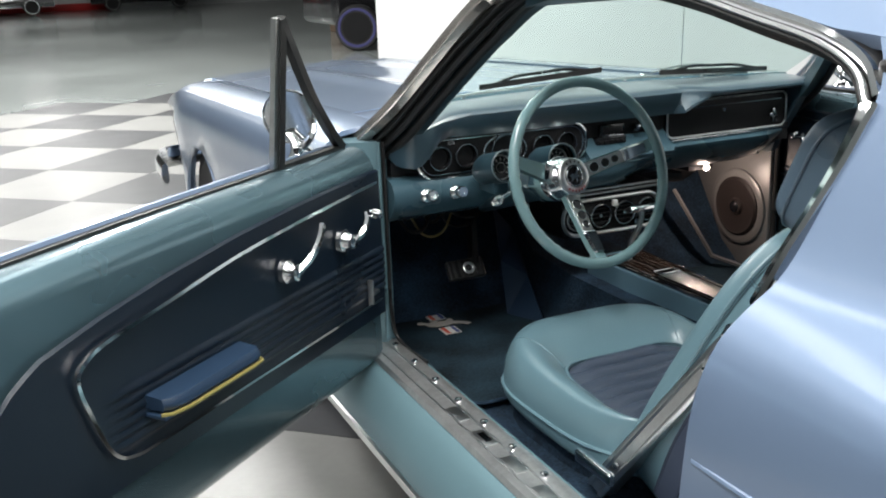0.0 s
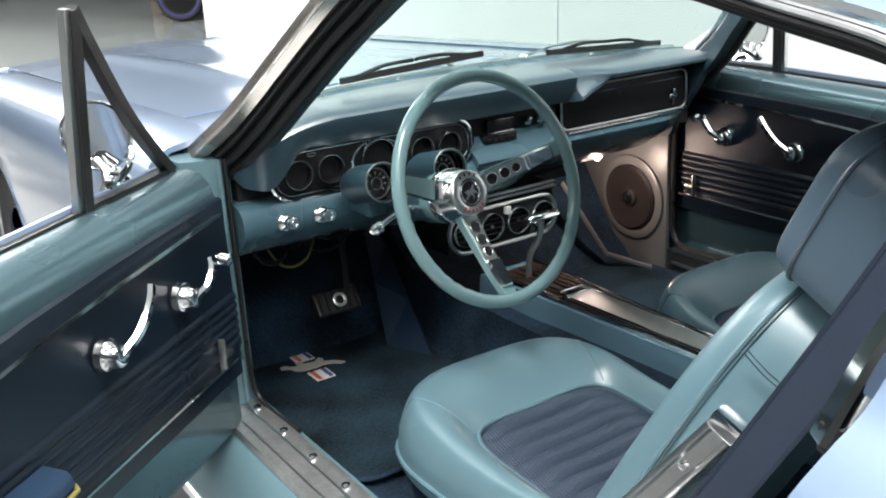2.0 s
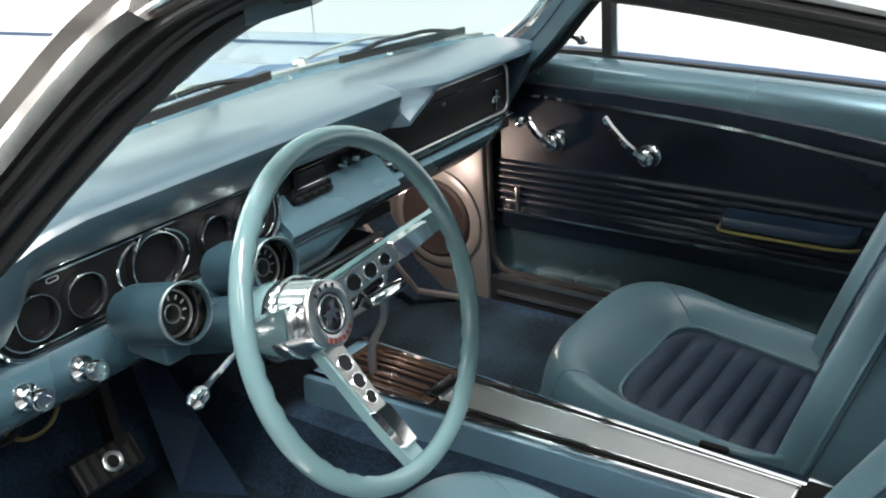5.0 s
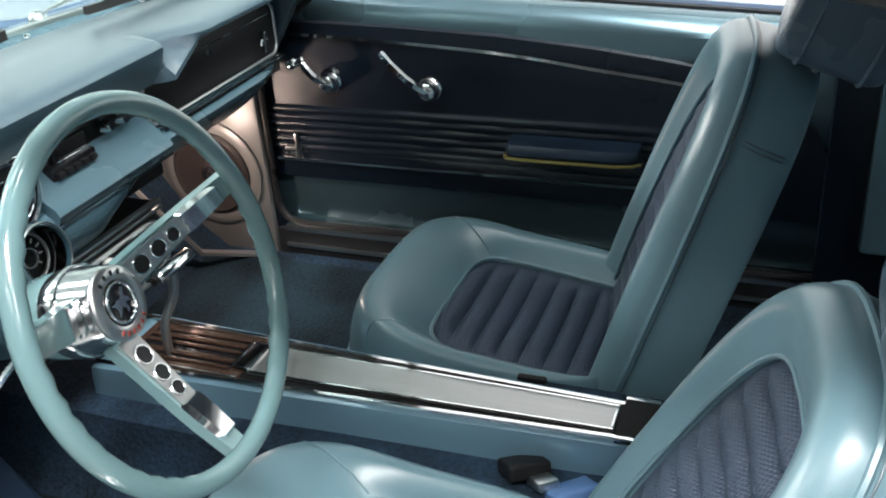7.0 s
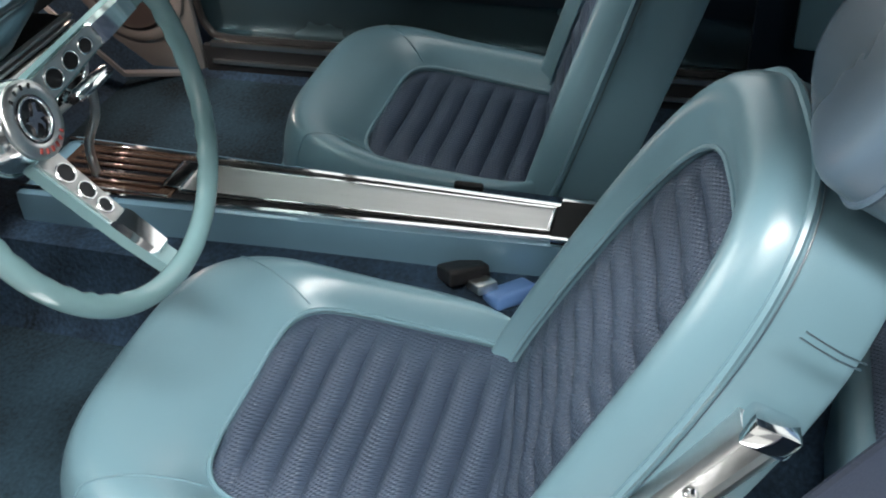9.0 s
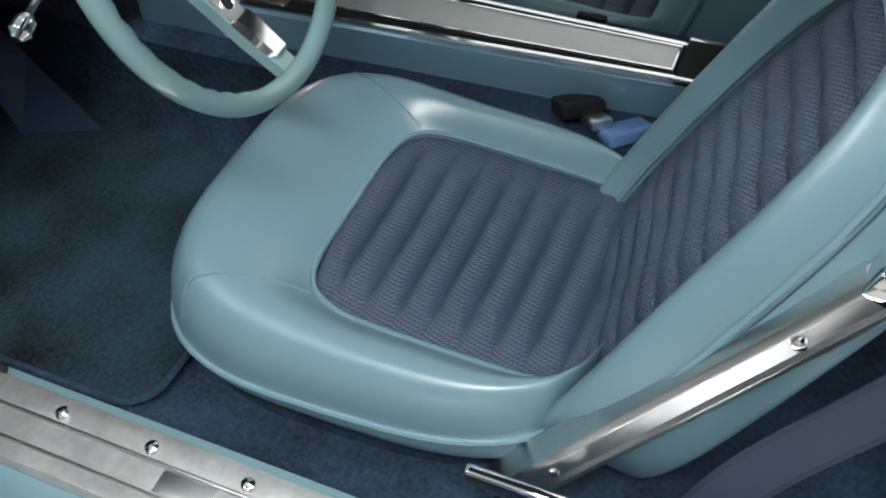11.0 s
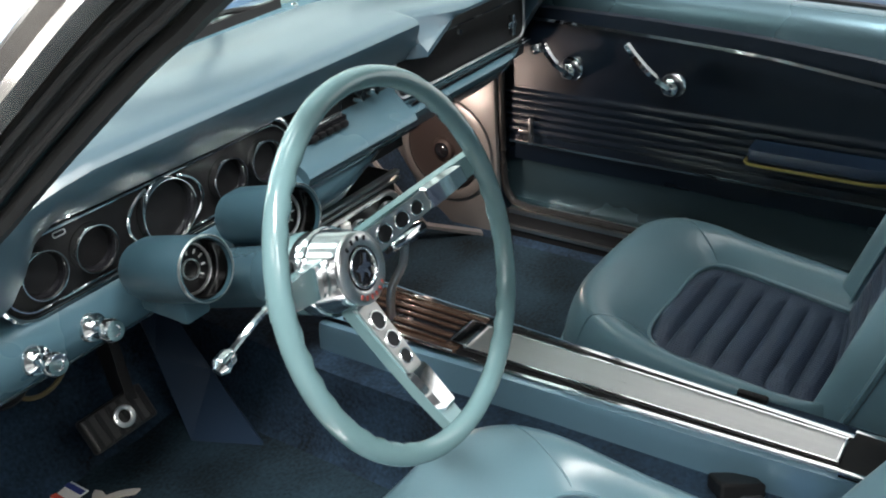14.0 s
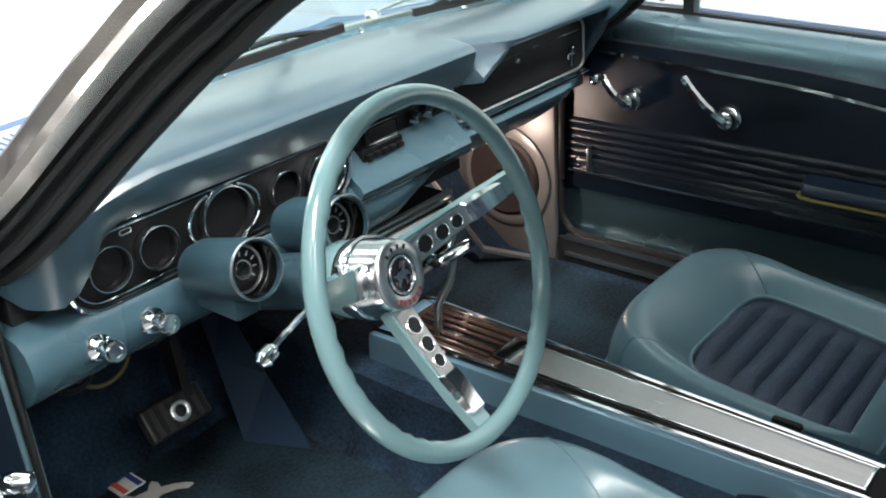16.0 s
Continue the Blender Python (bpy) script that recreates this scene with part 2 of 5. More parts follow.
def smooth_line(pts, steps=8, closed=False):
    """A Catmull-Rom curve through the points."""
    p = [Vector(q) for q in pts]
    n, out = len(p), []
    for i in range(n if closed else n - 1):
        a = p[(i - 1) % n] if closed or i else p[0]
        b, c = p[i], p[(i + 1) % n]
        d = p[(i + 2) % n] if closed or i + 2 < n else p[-1]
        for k in range(steps):
            t = k / steps
            out.append(0.5 * (2 * b + (c - a) * t + (2 * a - 5 * b + 4 * c - d) * t * t + (3 * b - a - 3 * c + d) * t ** 3))
    if not closed:
        out.append(p[-1])
    return out


def loft(rings, closed_ring=True, closed_path=False, cap=True):
    """A skin over rings of equally many points."""
    bm = bmesh.new()
    vs = [[bm.verts.new(p) for p in r] for r in rings]
    n = len(rings[0])
    for i in range(len(vs) if closed_path else len(vs) - 1):
        a, b = vs[i], vs[(i + 1) % len(vs)]
        for j in range(n if closed_ring else n - 1):
            q = (a[j], a[(j + 1) % n], b[(j + 1) % n], b[j])
            if len(set(q)) == 4:
                bm.faces.new(q)
    if cap and closed_ring and not closed_path:
        bm.faces.new(list(reversed(vs[0])))
        bm.faces.new(vs[-1])
    return bm


def sweep(pts, shape, closed=False, up=(0, 0, 1), cap=True):
    """Carries a 2D shape (side, up) along a line."""
    pts = [Vector(p) for p in pts]
    n = len(pts)
    rings = []
    for i, p in enumerate(pts):
        a = pts[(i - 1) % n] if closed or i else p
        b = pts[(i + 1) % n] if closed or i < n - 1 else p
        t = (b - a).normalized()
        side = t.cross(Vector(up))
        if side.length < 1e-4:
            side = t.cross(Vector((0, 1, 0)))
        side.normalize()
        u = side.cross(t)
        rings.append([p + side * s + u * h for s, h in shape])
    return loft(rings, True, closed, cap)


def tube(pts, r, segs=10, closed=False, up=(0, 0, 1)):
    return sweep(pts, [(r * math.cos(2 * math.pi * k / segs), r * math.sin(2 * math.pi * k / segs)) for k in range(segs)], closed, up)


def lathe(profile, at, axis, segs=32, cap=True):
    """Turns (radius, height along axis) about a line through at."""
    q = Vector(axis).normalized().to_track_quat("Z", "Y").to_matrix().to_4x4()
    m = Matrix.Translation(at) @ q
    rings = []
    for r, h in profile:
        rings.append([m @ Vector((max(r, 1e-4) * math.cos(2 * math.pi * k / segs), max(r, 1e-4) * math.sin(2 * math.pi * k / segs), h)) for k in range(segs)])
    return loft(rings, cap=cap)


def plate(outline, thick, m=None, bevel=0.0, segs=2):
    """A flat outline (x, y) given thickness along -z from its face, then posed by m."""
    bm = bmesh.new()
    top = [bm.verts.new((x, y, 0)) for x, y in outline]
    low = [bm.verts.new((x, y, -thick)) for x, y in outline]
    n = len(top)
    face = bm.faces.new(top)
    bm.faces.new(list(reversed(low)))
    for i in range(n):
        bm.faces.new((top[i], low[i], low[(i + 1) % n], top[(i + 1) % n]))
    if bevel:
        bmesh.ops.bevel(bm, geom=list(face.edges), offset=bevel, segments=segs, profile=0.5, affect="EDGES")
    return moved(bm, m) if m else bm


def shell(rows, thick):
    """A sheet over rows of points, given thickness."""
    bm = loft(rows, False, False, False)
    bmesh.ops.recalc_face_normals(bm, faces=bm.faces)
    bmesh.ops.solidify(bm, geom=bm.faces[:], thickness=thick)
    return bm


def rounded(x0, x1, y0, y1, r, n=6):
    """A rectangle with round corners, as points."""
    out = []
    for cx, cy, a in ((x1 - r, y1 - r, 0), (x0 + r, y1 - r, 90), (x0 + r, y0 + r, 180), (x1 - r, y0 + r, 270)):
        for k in range(n + 1):
            t = radians(a + 90 * k / n)
            out.append((cx + r * math.cos(t), cy + r * math.sin(t)))
    return out


def merge(*bms):
    """Joins pieces of one part."""
    out = bmesh.new()
    for b in bms:
        me = bpy.data.meshes.new("tmp")
        b.to_mesh(me)
        b.free()
        out.from_mesh(me)
        bpy.data.meshes.remove(me)
    return out


def disc_ring(at, axis, r, w, d, segs=28):
    """A ring with a rounded face."""
    return lathe([(r - w, 0), (r - w, d * 0.7), (r - w * 0.7, d), (r - w * 0.3, d), (r, d * 0.7), (r, 0), (r - w, 0)], at, axis, segs, False)

# ---- showroom ----
floor = thing("floor", "polished grey concrete showroom floor with chequered squares", "floor", kind="structure")
part("concrete", box(-22, 24, -14, 45, -0.20, -0.006), FLOORGREY, floor, smooth=False)
wall = thing("wall_east", "tall plain white display wall", "wall", kind="structure")
part("wall_panel", box(2.75, 2.95, -12, 9.4, 0, CEIL), WHITEPAINT, wall, smooth=False)
# three unseen walls are grey to cut the light they bounce into the car
for nm, b in (("wall_north", (-22, 24, 44.8, 45, 0, CEIL)), ("wall_west", (-22, -21.8, -14, 45, 0, CEIL)), ("wall_south", (-22, 24, -14, -13.8, 0, CEIL)), ("wall_far_east", (23.8, 24, -14, 45, 0, CEIL))):
    solo(nm, box(*b), WHITEPAINT if nm == "wall_north" else LOWBOUNCE, "plain showroom wall", "wall", kind="structure", smooth=False)
solo("ceiling", box(-22, 24, -14, 45, CEIL, CEIL + 0.2), CEILING, "pale showroom ceiling", "ceiling", kind="structure", smooth=False)
kerb = thing("trim", "red painted strip along the foot of the far wall", "trim", kind="structure")
part("strip", box(-21, 3.5, 44.0, 44.3, 0, 0.30, 0.02), RED, kerb)

# the car's own frame: x to its right, y ahead, z up; x = 0 on its middle line
car = thing("car", "light blue metallic vintage coupe with its driver's door open", "car")


def mirror_x(bm):
    return moved(bm, Matrix.Diagonal((-1, 1, 1, 1)))


def line(a, b, n):
    a, b = Vector(a), Vector(b)
    return [a.lerp(b, k / n) for k in range(n + 1)]


# roof
RAIL = [(-0.03, 1.276), (-0.13, 1.304), (-0.28, 1.320), (-0.46, 1.320), (-0.65, 1.298), (-0.82, 1.266), (-0.97, 1.238), (-1.05, 1.232), (-2.2, 1.10)]


def rail_z(y):
    for (ya, za), (yb, zb) in zip(RAIL, RAIL[1:]):
        if y >= yb:
            return za + (zb - za) * (y - ya) / (yb - ya)
    return RAIL[-1][1]


rows = []
for k in range(27):
    s = k / 26
    y = -0.05 - 1.40 * s
    ze = rail_z(y) + 0.006
    zc = 1.300 + 0.075 * min(1, s * 5) - 0.30 * max(0, s - 0.5) ** 1.6
    zc = max(zc, ze + 0.03)
    w = 0.552 + 0.015 * min(1, max(0, (-y - 0.5) / 0.5))
    rows.append([(w * u, y, ze + (zc - ze) * (1 - abs(u) ** 2.6)) for u in [(-1 + j / 10) for j in range(21)]])
part("roof", shell(rows, 0.02), BODY, car, "pale blue painted steel roof")
part("headliner", shell([[(x * 0.97, y, z - 0.03) for x, y, z in r] for r in rows], 0.006), HEADLINER, car)

for side in (1, -1):
    fl = (lambda b: b) if side == 1 else mirror_x
    path = smooth_line([(-0.708, 0.42, 0.922), (-0.668, 0.285, 1.012), (-0.618, 0.165, 1.125), (-0.578, 0.055, 1.222), (-0.560, -0.03, 1.272), (-0.551, -0.13, 1.302), (-0.548, -0.28, 1.318), (-0.549, -0.46, 1.318), (-0.556, -0.65, 1.296), (-0.566, -0.82, 1.264), (-0.578, -0.96, 1.238), (-0.589, -1.035, 1.208), (-0.600, -1.066, 1.172)], 6)

    def inward(d, e):
        """The rail's line moved into the opening by d and into the car by e."""
        out = []
        for k, p in enumerate(path):
            q = path[min(k + 1, len(path) - 1)] - path[max(k - 1, 0)]
            nrm = Vector((0, q.z, -q.y)).normalized() * -1
            nrm = -nrm if nrm.z > 0 else nrm
            g = 1.0 - 0.58 * min(1, max(0, (0.02 - p.y) / 0.22))
            out.append(p + nrm * d * g * 0.88 + Vector((e, 0, 0)))
        return out
    part("chrome_drip_rail", fl(sweep(path, [(-0.009, -0.003), (-0.008, 0.007), (0.001, 0.010), (0.006, 0.004), (0.005, -0.004)])), CHROME, car, "bright chrome drip moulding")
    skin = inward(0.016, 0.012)
    turn_ = [k for k, p in enumerate(path) if p.y > -0.06][-1]
    part("pillar_skin", fl(sweep(skin[:turn_ + 1], [(-0.016, -0.010), (-0.016, 0.012), (0.03, 0.014), (0.045, 0.0), (0.03, -0.012)])), PILLARDARK if side == 1 else PILLARTEAL, car, "windshield pillar skin, brownish reflections coloured in beside the open door")
    part("rail_skin", fl(sweep(skin[turn_:], [(-0.030, -0.010), (-0.030, 0.010), (0.004, 0.008), (0.010, 0.0), (0.004, -0.010)])), RUBBER, car)
    low = [k for k, p in enumerate(path) if p.y > -0.06]
    part("pillar_moulding", fl(sweep([path[k] + Vector((0.002, 0.004, 0.002)) for k in low], [(-0.010, -0.010), (-0.012, 0.008), (0.006, 0.018), (0.018, 0.012), (0.014, -0.010)])), PILLARDARK, car, "windshield pillar moulding, dark brownish reflections put into its colour")
    for d, e, r in ((-0.004, 0.004, 0.008), (-0.015, 0.006, 0.007), (-0.026, 0.010, 0.007)):
        line_ = inward(d, e)
        part("pillar_rib", fl(tube([line_[k] for k in low], r, 10)), CHROME if d < -0.01 else PILLARDARK, car, "ribbed pillar moulding")
    for d, e in ((0.022, -0.010), (0.046, -0.006), (0.067, 0.008)):
        part("pillar_bead", fl(tube(inward(d, e), 0.0042, 8)), STAINLESS if d < 0.03 else RUBBER, car)
    part("seal_channel", fl(sweep(inward(0.034, 0.016), [(-0.014, -0.012), (-0.014, 0.012), (0.012, 0.012), (0.012, -0.012)])), RUBBER, car)
    for d, e, r in ((0.036, 0.004, 0.008), (0.056, 0.014, 0.010), (0.078, 0.030, 0.011)):
        part("weatherstrip", fl(tube(inward(d, e), r, 8)), RUBBER, car)
    part("pillar_trim", fl(sweep(inward(0.060, 0.048), [(-0.02, -0.016), (-0.02, 0.016), (0.014, 0.018), (0.018, -0.012)])), PILLARTEAL, car, "teal painted inner pillar trim")

# windshield
wrows = []
for k in range(9):
    s = k / 8
    wrows.append([((0.63 - 0.10 * s) * u, 0.56 - 0.60 * s - (0.17 - 0.06 * s) * abs(u) ** 2.2, 0.985 + 0.285 * s) for u in [(-1 + j / 8) for j in range(17)]])
ws = part("windshield", shell(wrows, 0.005), WS, car, "tinted curved windshield glass")
ws.visible_shadow = False
header = [Vector(p) + Vector((0, -0.02, 0.005)) for p in wrows[-1]]
part("header_rail", sweep(header, [(-0.03, -0.025), (-0.03, 0.03), (0.03, 0.03), (0.03, -0.01)]), PILLARTEAL, car)
base = [Vector(p) for p in wrows[0]]
part("windshield_moulding", sweep([p + Vector((0, 0.012, 0.004)) for p in base], [(-0.012, -0.006), (-0.008, 0.008), (0.008, 0.008), (0.012, -0.006)]), STAINLESS, car)
garnish = part("garnish_strip", sweep([p + Vector((0, -0.03, -0.004)) for p in base], [(-0.022, -0.006), (-0.02, 0.012), (0.018, 0.002), (0.022, -0.008)]), DASH, car, "painted steel strip under the glass")
for j in (3, 6, 10, 13):
    p = base[j] + Vector((0, -0.036, 0.008))
    part("screw", lathe([(0.006, 0), (0.005, 0.003), (0.001, 0.004)], p, (0, -0.5, 1), 10), CHROME, garnish)

# cowl, hood, fenders
rows = [[(u * 0.64, y, z - 0.02 * u * u) for u in [(-1 + j / 8) for j in range(17)]] for y, z in ((0.36, 0.960), (0.46, 0.970), (0.56, 0.975), (0.66, 0.974), (0.70, 0.966), (0.72, 0.950))]
part("cowl", shell(rows, 0.01), BODY, car)
for k in range(84):
    x = -0.56 + k * 0.0135
    yc = 0.61 - 0.10 * abs(x / 0.6) ** 2.2
    part("cowl_louver", box(x - 0.0038, x + 0.0038, yc - 0.045, yc + 0.045, 0.970, 0.9800), BODY, car, smooth=False)
HY = [0.71, 0.95, 1.25, 1.6, 1.95, 2.3, 2.7, 2.82]
rows = []
for y in HY:
    s = (y - 0.71) / 2.0
    zc = 0.970 - 0.075 * s - (0.04 if y > 2.75 else 0)
    w = 0.625 - 0.02 * s
    rows.append([(u * w, y + 0.05 * (1 - u * u) * (1 if y > 2.2 else 0), zc - 0.022 * u * u + 0.018 * math.exp(-((abs(u) - 0.45) / 0.08) ** 2) * 0.6 + 0.012 * math.exp(-(u / 0.25) ** 2)) for u in [(-1 + j / 16) for j in range(33)]])
part("hood", shell(rows, 0.012), BODY, car, "pale blue hood with two raised creases")
for side in (1, -1):
    fl = (lambda b: b) if side == 1 else mirror_x
    rows = []
    for y in [0.41, 0.5, 0.7, 0.95, 1.2, 1.4, 1.55, 1.65, 1.75, 1.85, 1.95, 2.05, 2.15, 2.25, 2.35, 2.5, 2.68, 2.78, 2.85]:
        top = 0.953 - 0.075 * max(0, y - 0.71) / 2.0 - 0.05 * max(0, (y - 2.35) / 0.4) ** 2
        bulge = 0.845 - 0.07 * max(0, (y - 2.3) / 0.55) ** 2
        d = abs(y - 1.93)
        low = 0.28 if d > 0.37 else 0.32 + math.sqrt(0.37 ** 2 - d * d)
        prof = [(0.632, top), (0.70, top + 0.006), (0.76, top - 0.004), (0.80, top - 0.03), (bulge - 0.012, top - 0.09), (bulge, top - 0.15), (bulge, min(top - 0.19, max(low + 0.004, 0.66))), (bulge - 0.005, max(low + 0.002, 0.50)), (bulge - 0.01, max(low + 0.001, 0.40)), (bulge - 0.03, low)]
        lean = min(1, max(0, (y - 2.35) / 0.4))
        rows.append([(-x + 0.10 * lean * max(0, top - 0.16 - z), y - 0.42 * lean * max(0, top - 0.14 - z), z) for x, z in prof])
    part("fender", fl(shell(rows, 0.012)), BODY, car, "pale blue front fender")
    arch = [(-0.835, 1.93 + 0.37 * math.cos(a), 0.32 + 0.37 * math.sin(a)) for a in [math.pi * k / 20 for k in range(21)]]
    part("arch_lip", fl(tube(arch, 0.010, 8, up=(1, 0, 0))), BODY, car)
    part("wheel_well", fl(lathe([(0.36, 0), (0.36, 0.25)], (-0.80, 1.93, 0.32), (1, 0, 0), 28)), DARK, car)
    wheel = part("wheel", fl(lathe([(0.18, 0.0), (0.30, -0.01), (0.325, 0.02), (0.325, 0.17), (0.30, 0.2), (0.18, 0.19)], (-0.80, 1.93, 0.325), (1, 0, 0), 36)), TYRE, car)
    part("rim", fl(lathe([(0.0, 0.0), (0.05, -0.005), (0.07, 0.02), (0.17, 0.03), (0.185, -0.004), (0.19, 0.02), (0.19, 0.16)], (-0.80, 1.93, 0.325), (1, 0, 0), 32)), BLUERIM, wheel, "dark blue painted wheel rim")
    hl = part("headlight", fl(lathe([(0.0, 0.03), (0.06, 0.022), (0.088, 0.0), (0.095, -0.03)], (-0.66, 2.83, 0.74), (0, 1, 0), 28)), CLEAR, car)
    part("bezel", fl(disc_ring((-0.66, 2.82, 0.74), (0, 1, 0), 0.105, 0.018, 0.025)), CHROME, hl)
    part("reflector", fl(lathe([(0.0, -0.06), (0.06, -0.045), (0.088, -0.004)], (-0.66, 2.83, 0.74), (0, 1, 0), 24)), MIRROR, hl)
part("nose_panel", box(-0.64, 0.64, 2.74, 2.81, 0.45, 0.865, 0.03, 3), BODY, car)
part("grille", box(-0.42, 0.42, 2.81, 2.825, 0.58, 0.85, 0.006), BLACK, car)
bump_path = smooth_line([(-0.90, 2.45, 0.50), (-0.885, 2.72, 0.50), (-0.80, 2.88, 0.50), (-0.4, 2.94, 0.50), (0, 2.96, 0.50), (0.4, 2.94, 0.50), (0.80, 2.88, 0.50), (0.885, 2.72, 0.50), (0.90, 2.45, 0.50)], 6)
part("front_bumper", sweep(bump_path, [(0.0, -0.05), (-0.016, -0.035), (-0.022, 0), (-0.016, 0.035), (0.0, 0.05), (0.01, 0.03), (0.01, -0.03)]), CHROME, car, "curved chrome front bumper")

# wipers
for a, b, root in (((-0.355, 0.446, 1.024), (-0.008, 0.392, 1.050), (0.06, 0.60, 0.985)), ((0.239, 0.458, 1.018), (0.617, 0.437, 1.004), (0.30, 0.62, 0.985))):
    a, b, root = Vector(a), Vector(b), Vector(root)
    mid = a.lerp(b, 0.5) + Vector((0, 0.006, 0.012))
    w = part("wiper_blade", sweep(line(a, b, 6), [(-0.004, -0.010), (-0.004, 0.004), (0.004, 0.004), (0.004, -0.010)]), RUBBER, car, "black wiper blade")
    part("wiper_arm", sweep(smooth_line([mid, mid.lerp(root, 0.3) + Vector((0, 0, 0.012)), mid.lerp(root, 0.7) + Vector((0, 0, 0.012)), root], 5), [(-0.007, -0.002), (-0.007, 0.003), (0.007, 0.003), (0.007, -0.002)]), STAINLESS, w, "bright steel wiper arm")
    part("wiper_bridge", tube(smooth_line([a.lerp(b, 0.12), a.lerp(b, 0.3) + Vector((0, 0.003, 0.012)), mid, a.lerp(b, 0.7) + Vector((0, 0.003, 0.012)), a.lerp(b, 0.9)], 5), 0.0045, 6), BLACK, w)
    part("wiper_pivot", lathe([(0.018, 0.0), (0.016, 0.014), (0.008, 0.022), (0.001, 0.023)], root + Vector((0, 0, -0.012)), (0, 0, 1), 16), CHROME, w)
part("radio_antenna", tube([(0.70, 0.95, 0.95), (0.70, 0.93, 1.75)], 0.0022, 6, up=(0, 1, 0)), CHROME, car, "thin chrome aerial on the far fender")

# sill, hinge pillar, quarter panel
for side in (1, -1):
    fl = (lambda b: b) if side == 1 else mirror_x
    prof = [(-0.655, 0.36), (-0.655, 0.398), (-0.70, 0.402), (-0.77, 0.396), (-0.80, 0.372), (-0.83, 0.33), (-0.845, 0.29), (-0.845, 0.26), (-0.80, 0.20)]
    part("sill", fl(shell([[(x, y, z) for x, z in prof] for y in (0.42, 0.2, 0, -0.3, -0.6, -0.9, -1.15)], 0.02)), JAMB, car, "teal painted door sill")
    part("rocker_moulding", fl(sweep([(-0.848, 0.42, 0.268), (-0.848, -1.1, 0.268)], [(-0.006, -0.012), (-0.006, 0.012), (0.004, 0.010), (0.004, -0.010)])), STAINLESS, car)
    scuff = part("scuff_plate", fl(sweep([(-0.715, 0.33, 0.408), (-0.715, -1.02, 0.408)], [(-0.046, -0.006), (-0.046, 0.0), (-0.030, 0.004), (-0.018, 0.001), (0.018, 0.001), (0.030, 0.004), (0.046, 0.004), (0.05, -0.01)])), SCUFF, car, "worn stainless sill plate")
    part("tread_recess", fl(sweep([(-0.722, 0.29, 0.4085), (-0.722, -0.98, 0.4085)], [(-0.017, -0.002), (-0.017, 0.0012), (0.017, 0.0012), (0.017, -0.002)])), SCUFF, scuff, "worn recessed tread channel")
    for s_ in (-1, 1):
        part("tread_lip", fl(tube([(-0.722 + s_ * 0.018, 0.30, 0.4105), (-0.722 + s_ * 0.018, -0.98, 0.4105)], 0.0028, 8)), STAINLESS, scuff)
    for k in range(9):
        y = 0.29 - k * 0.125
        part("sill_screw", fl(lathe([(0.009, 0.0), (0.008, 0.003), (0.003, 0.0055)], (-0.690, y, 0.411), (0, 0, 1), 12)), CHROME, scuff)
        if k > 2:
            part("sill_pad", fl(box(-0.736, -0.708, y - 0.098, y - 0.03, 0.408, 0.4125, 0.0018)), STAINLESS, scuff)
        if k == 4:
            part("pad_slot", fl(box(-0.729, -0.715, y - 0.085, y - 0.045, 0.4125, 0.4141)), CHROMEDARK, scuff, smooth=False)
    if side == 1:
        part("hinge_pillar", fl(loft([[(-0.69, 0.325, z), (-0.70, 0.318, z), (-0.765, 0.345, z), (-0.775, 0.43, z), (-0.67, 0.43, z), (-0.67, 0.34, z)] for z in (0.39, 0.5, 0.7, 0.93)])), JAMB, car, "teal painted hinge pillar")
        part("pillar_seal", fl(tube(smooth_line([(-0.686, 0.318, 0.93), (-0.684, 0.322, 0.7), (-0.682, 0.322, 0.47), (-0.672, 0.29, 0.412), (-0.664, 0.15, 0.407)], 5), 0.005, 8)), RUBBER, car)
        part("pillar_edge", fl(tube(smooth_line([(-0.700, 0.312, 0.93), (-0.700, 0.314, 0.7), (-0.700, 0.314, 0.48), (-0.705, 0.30, 0.425)], 5), 0.005, 8)), JAMB, car)
        part("door_switch", fl(lathe([(0.011, 0), (0.010, 0.006), (0.004, 0.008)], (-0.712, 0.322, 0.737), (-0.1, -1, 0), 14)), RUBBER, car)
    rows = []
    for y in (-1.0, -1.06, -1.15, -1.3, -1.5, -1.8, -2.2, -2.6):
        k = min(1, (-y - 1.0) / 0.5)
        hip = 0.022 * k * k
        knots = [(0.800, 0.26, 0), (0.808, 0.45, 0), (0.810 + hip * 0.4, 0.62, 0), (0.806 + hip, 0.74, 0.005), (0.796 + hip * 1.6, 0.825, 0.010), (0.776 + hip * 2.0, 0.890, 0.022), (0.742 + hip * 1.2, 0.932, 0.034), (0.708 + hip * 0.3, 0.964, 0.044), (0.680, 1.01, 0.052), (0.640, 1.10, 0.066), (0.600, 1.185, 0.072), (0.572, 1.238, 0.04)]
        prof = [tuple(p) for p in smooth_line(knots, 4)]
        edge = 1 - min(1, (-y - 1.0) / 0.3)
        rows.append([(-x, y - dy * edge, z) for x, z, dy in prof])
    part("quarter_panel", fl(shell(rows, 0.014)), BODY, car, "pale blue rear quarter and sail panel")
    part("quarter_crease", fl(tube(smooth_line([(-0.803, -1.02, 0.737), (-0.810, -1.2, 0.742), (-0.825, -1.5, 0.750), (-0.825, -2.4, 0.745)], 5), 0.005, 8)), BODY, car)
    bp = smooth_line([(-0.705, -1.015, 0.918), (-0.68, -1.03, 0.98), (-0.657, -1.045, 1.032), (-0.632, -1.06, 1.09), (-0.612, -1.069, 1.14), (-0.602, -1.072, 1.165)], 5)
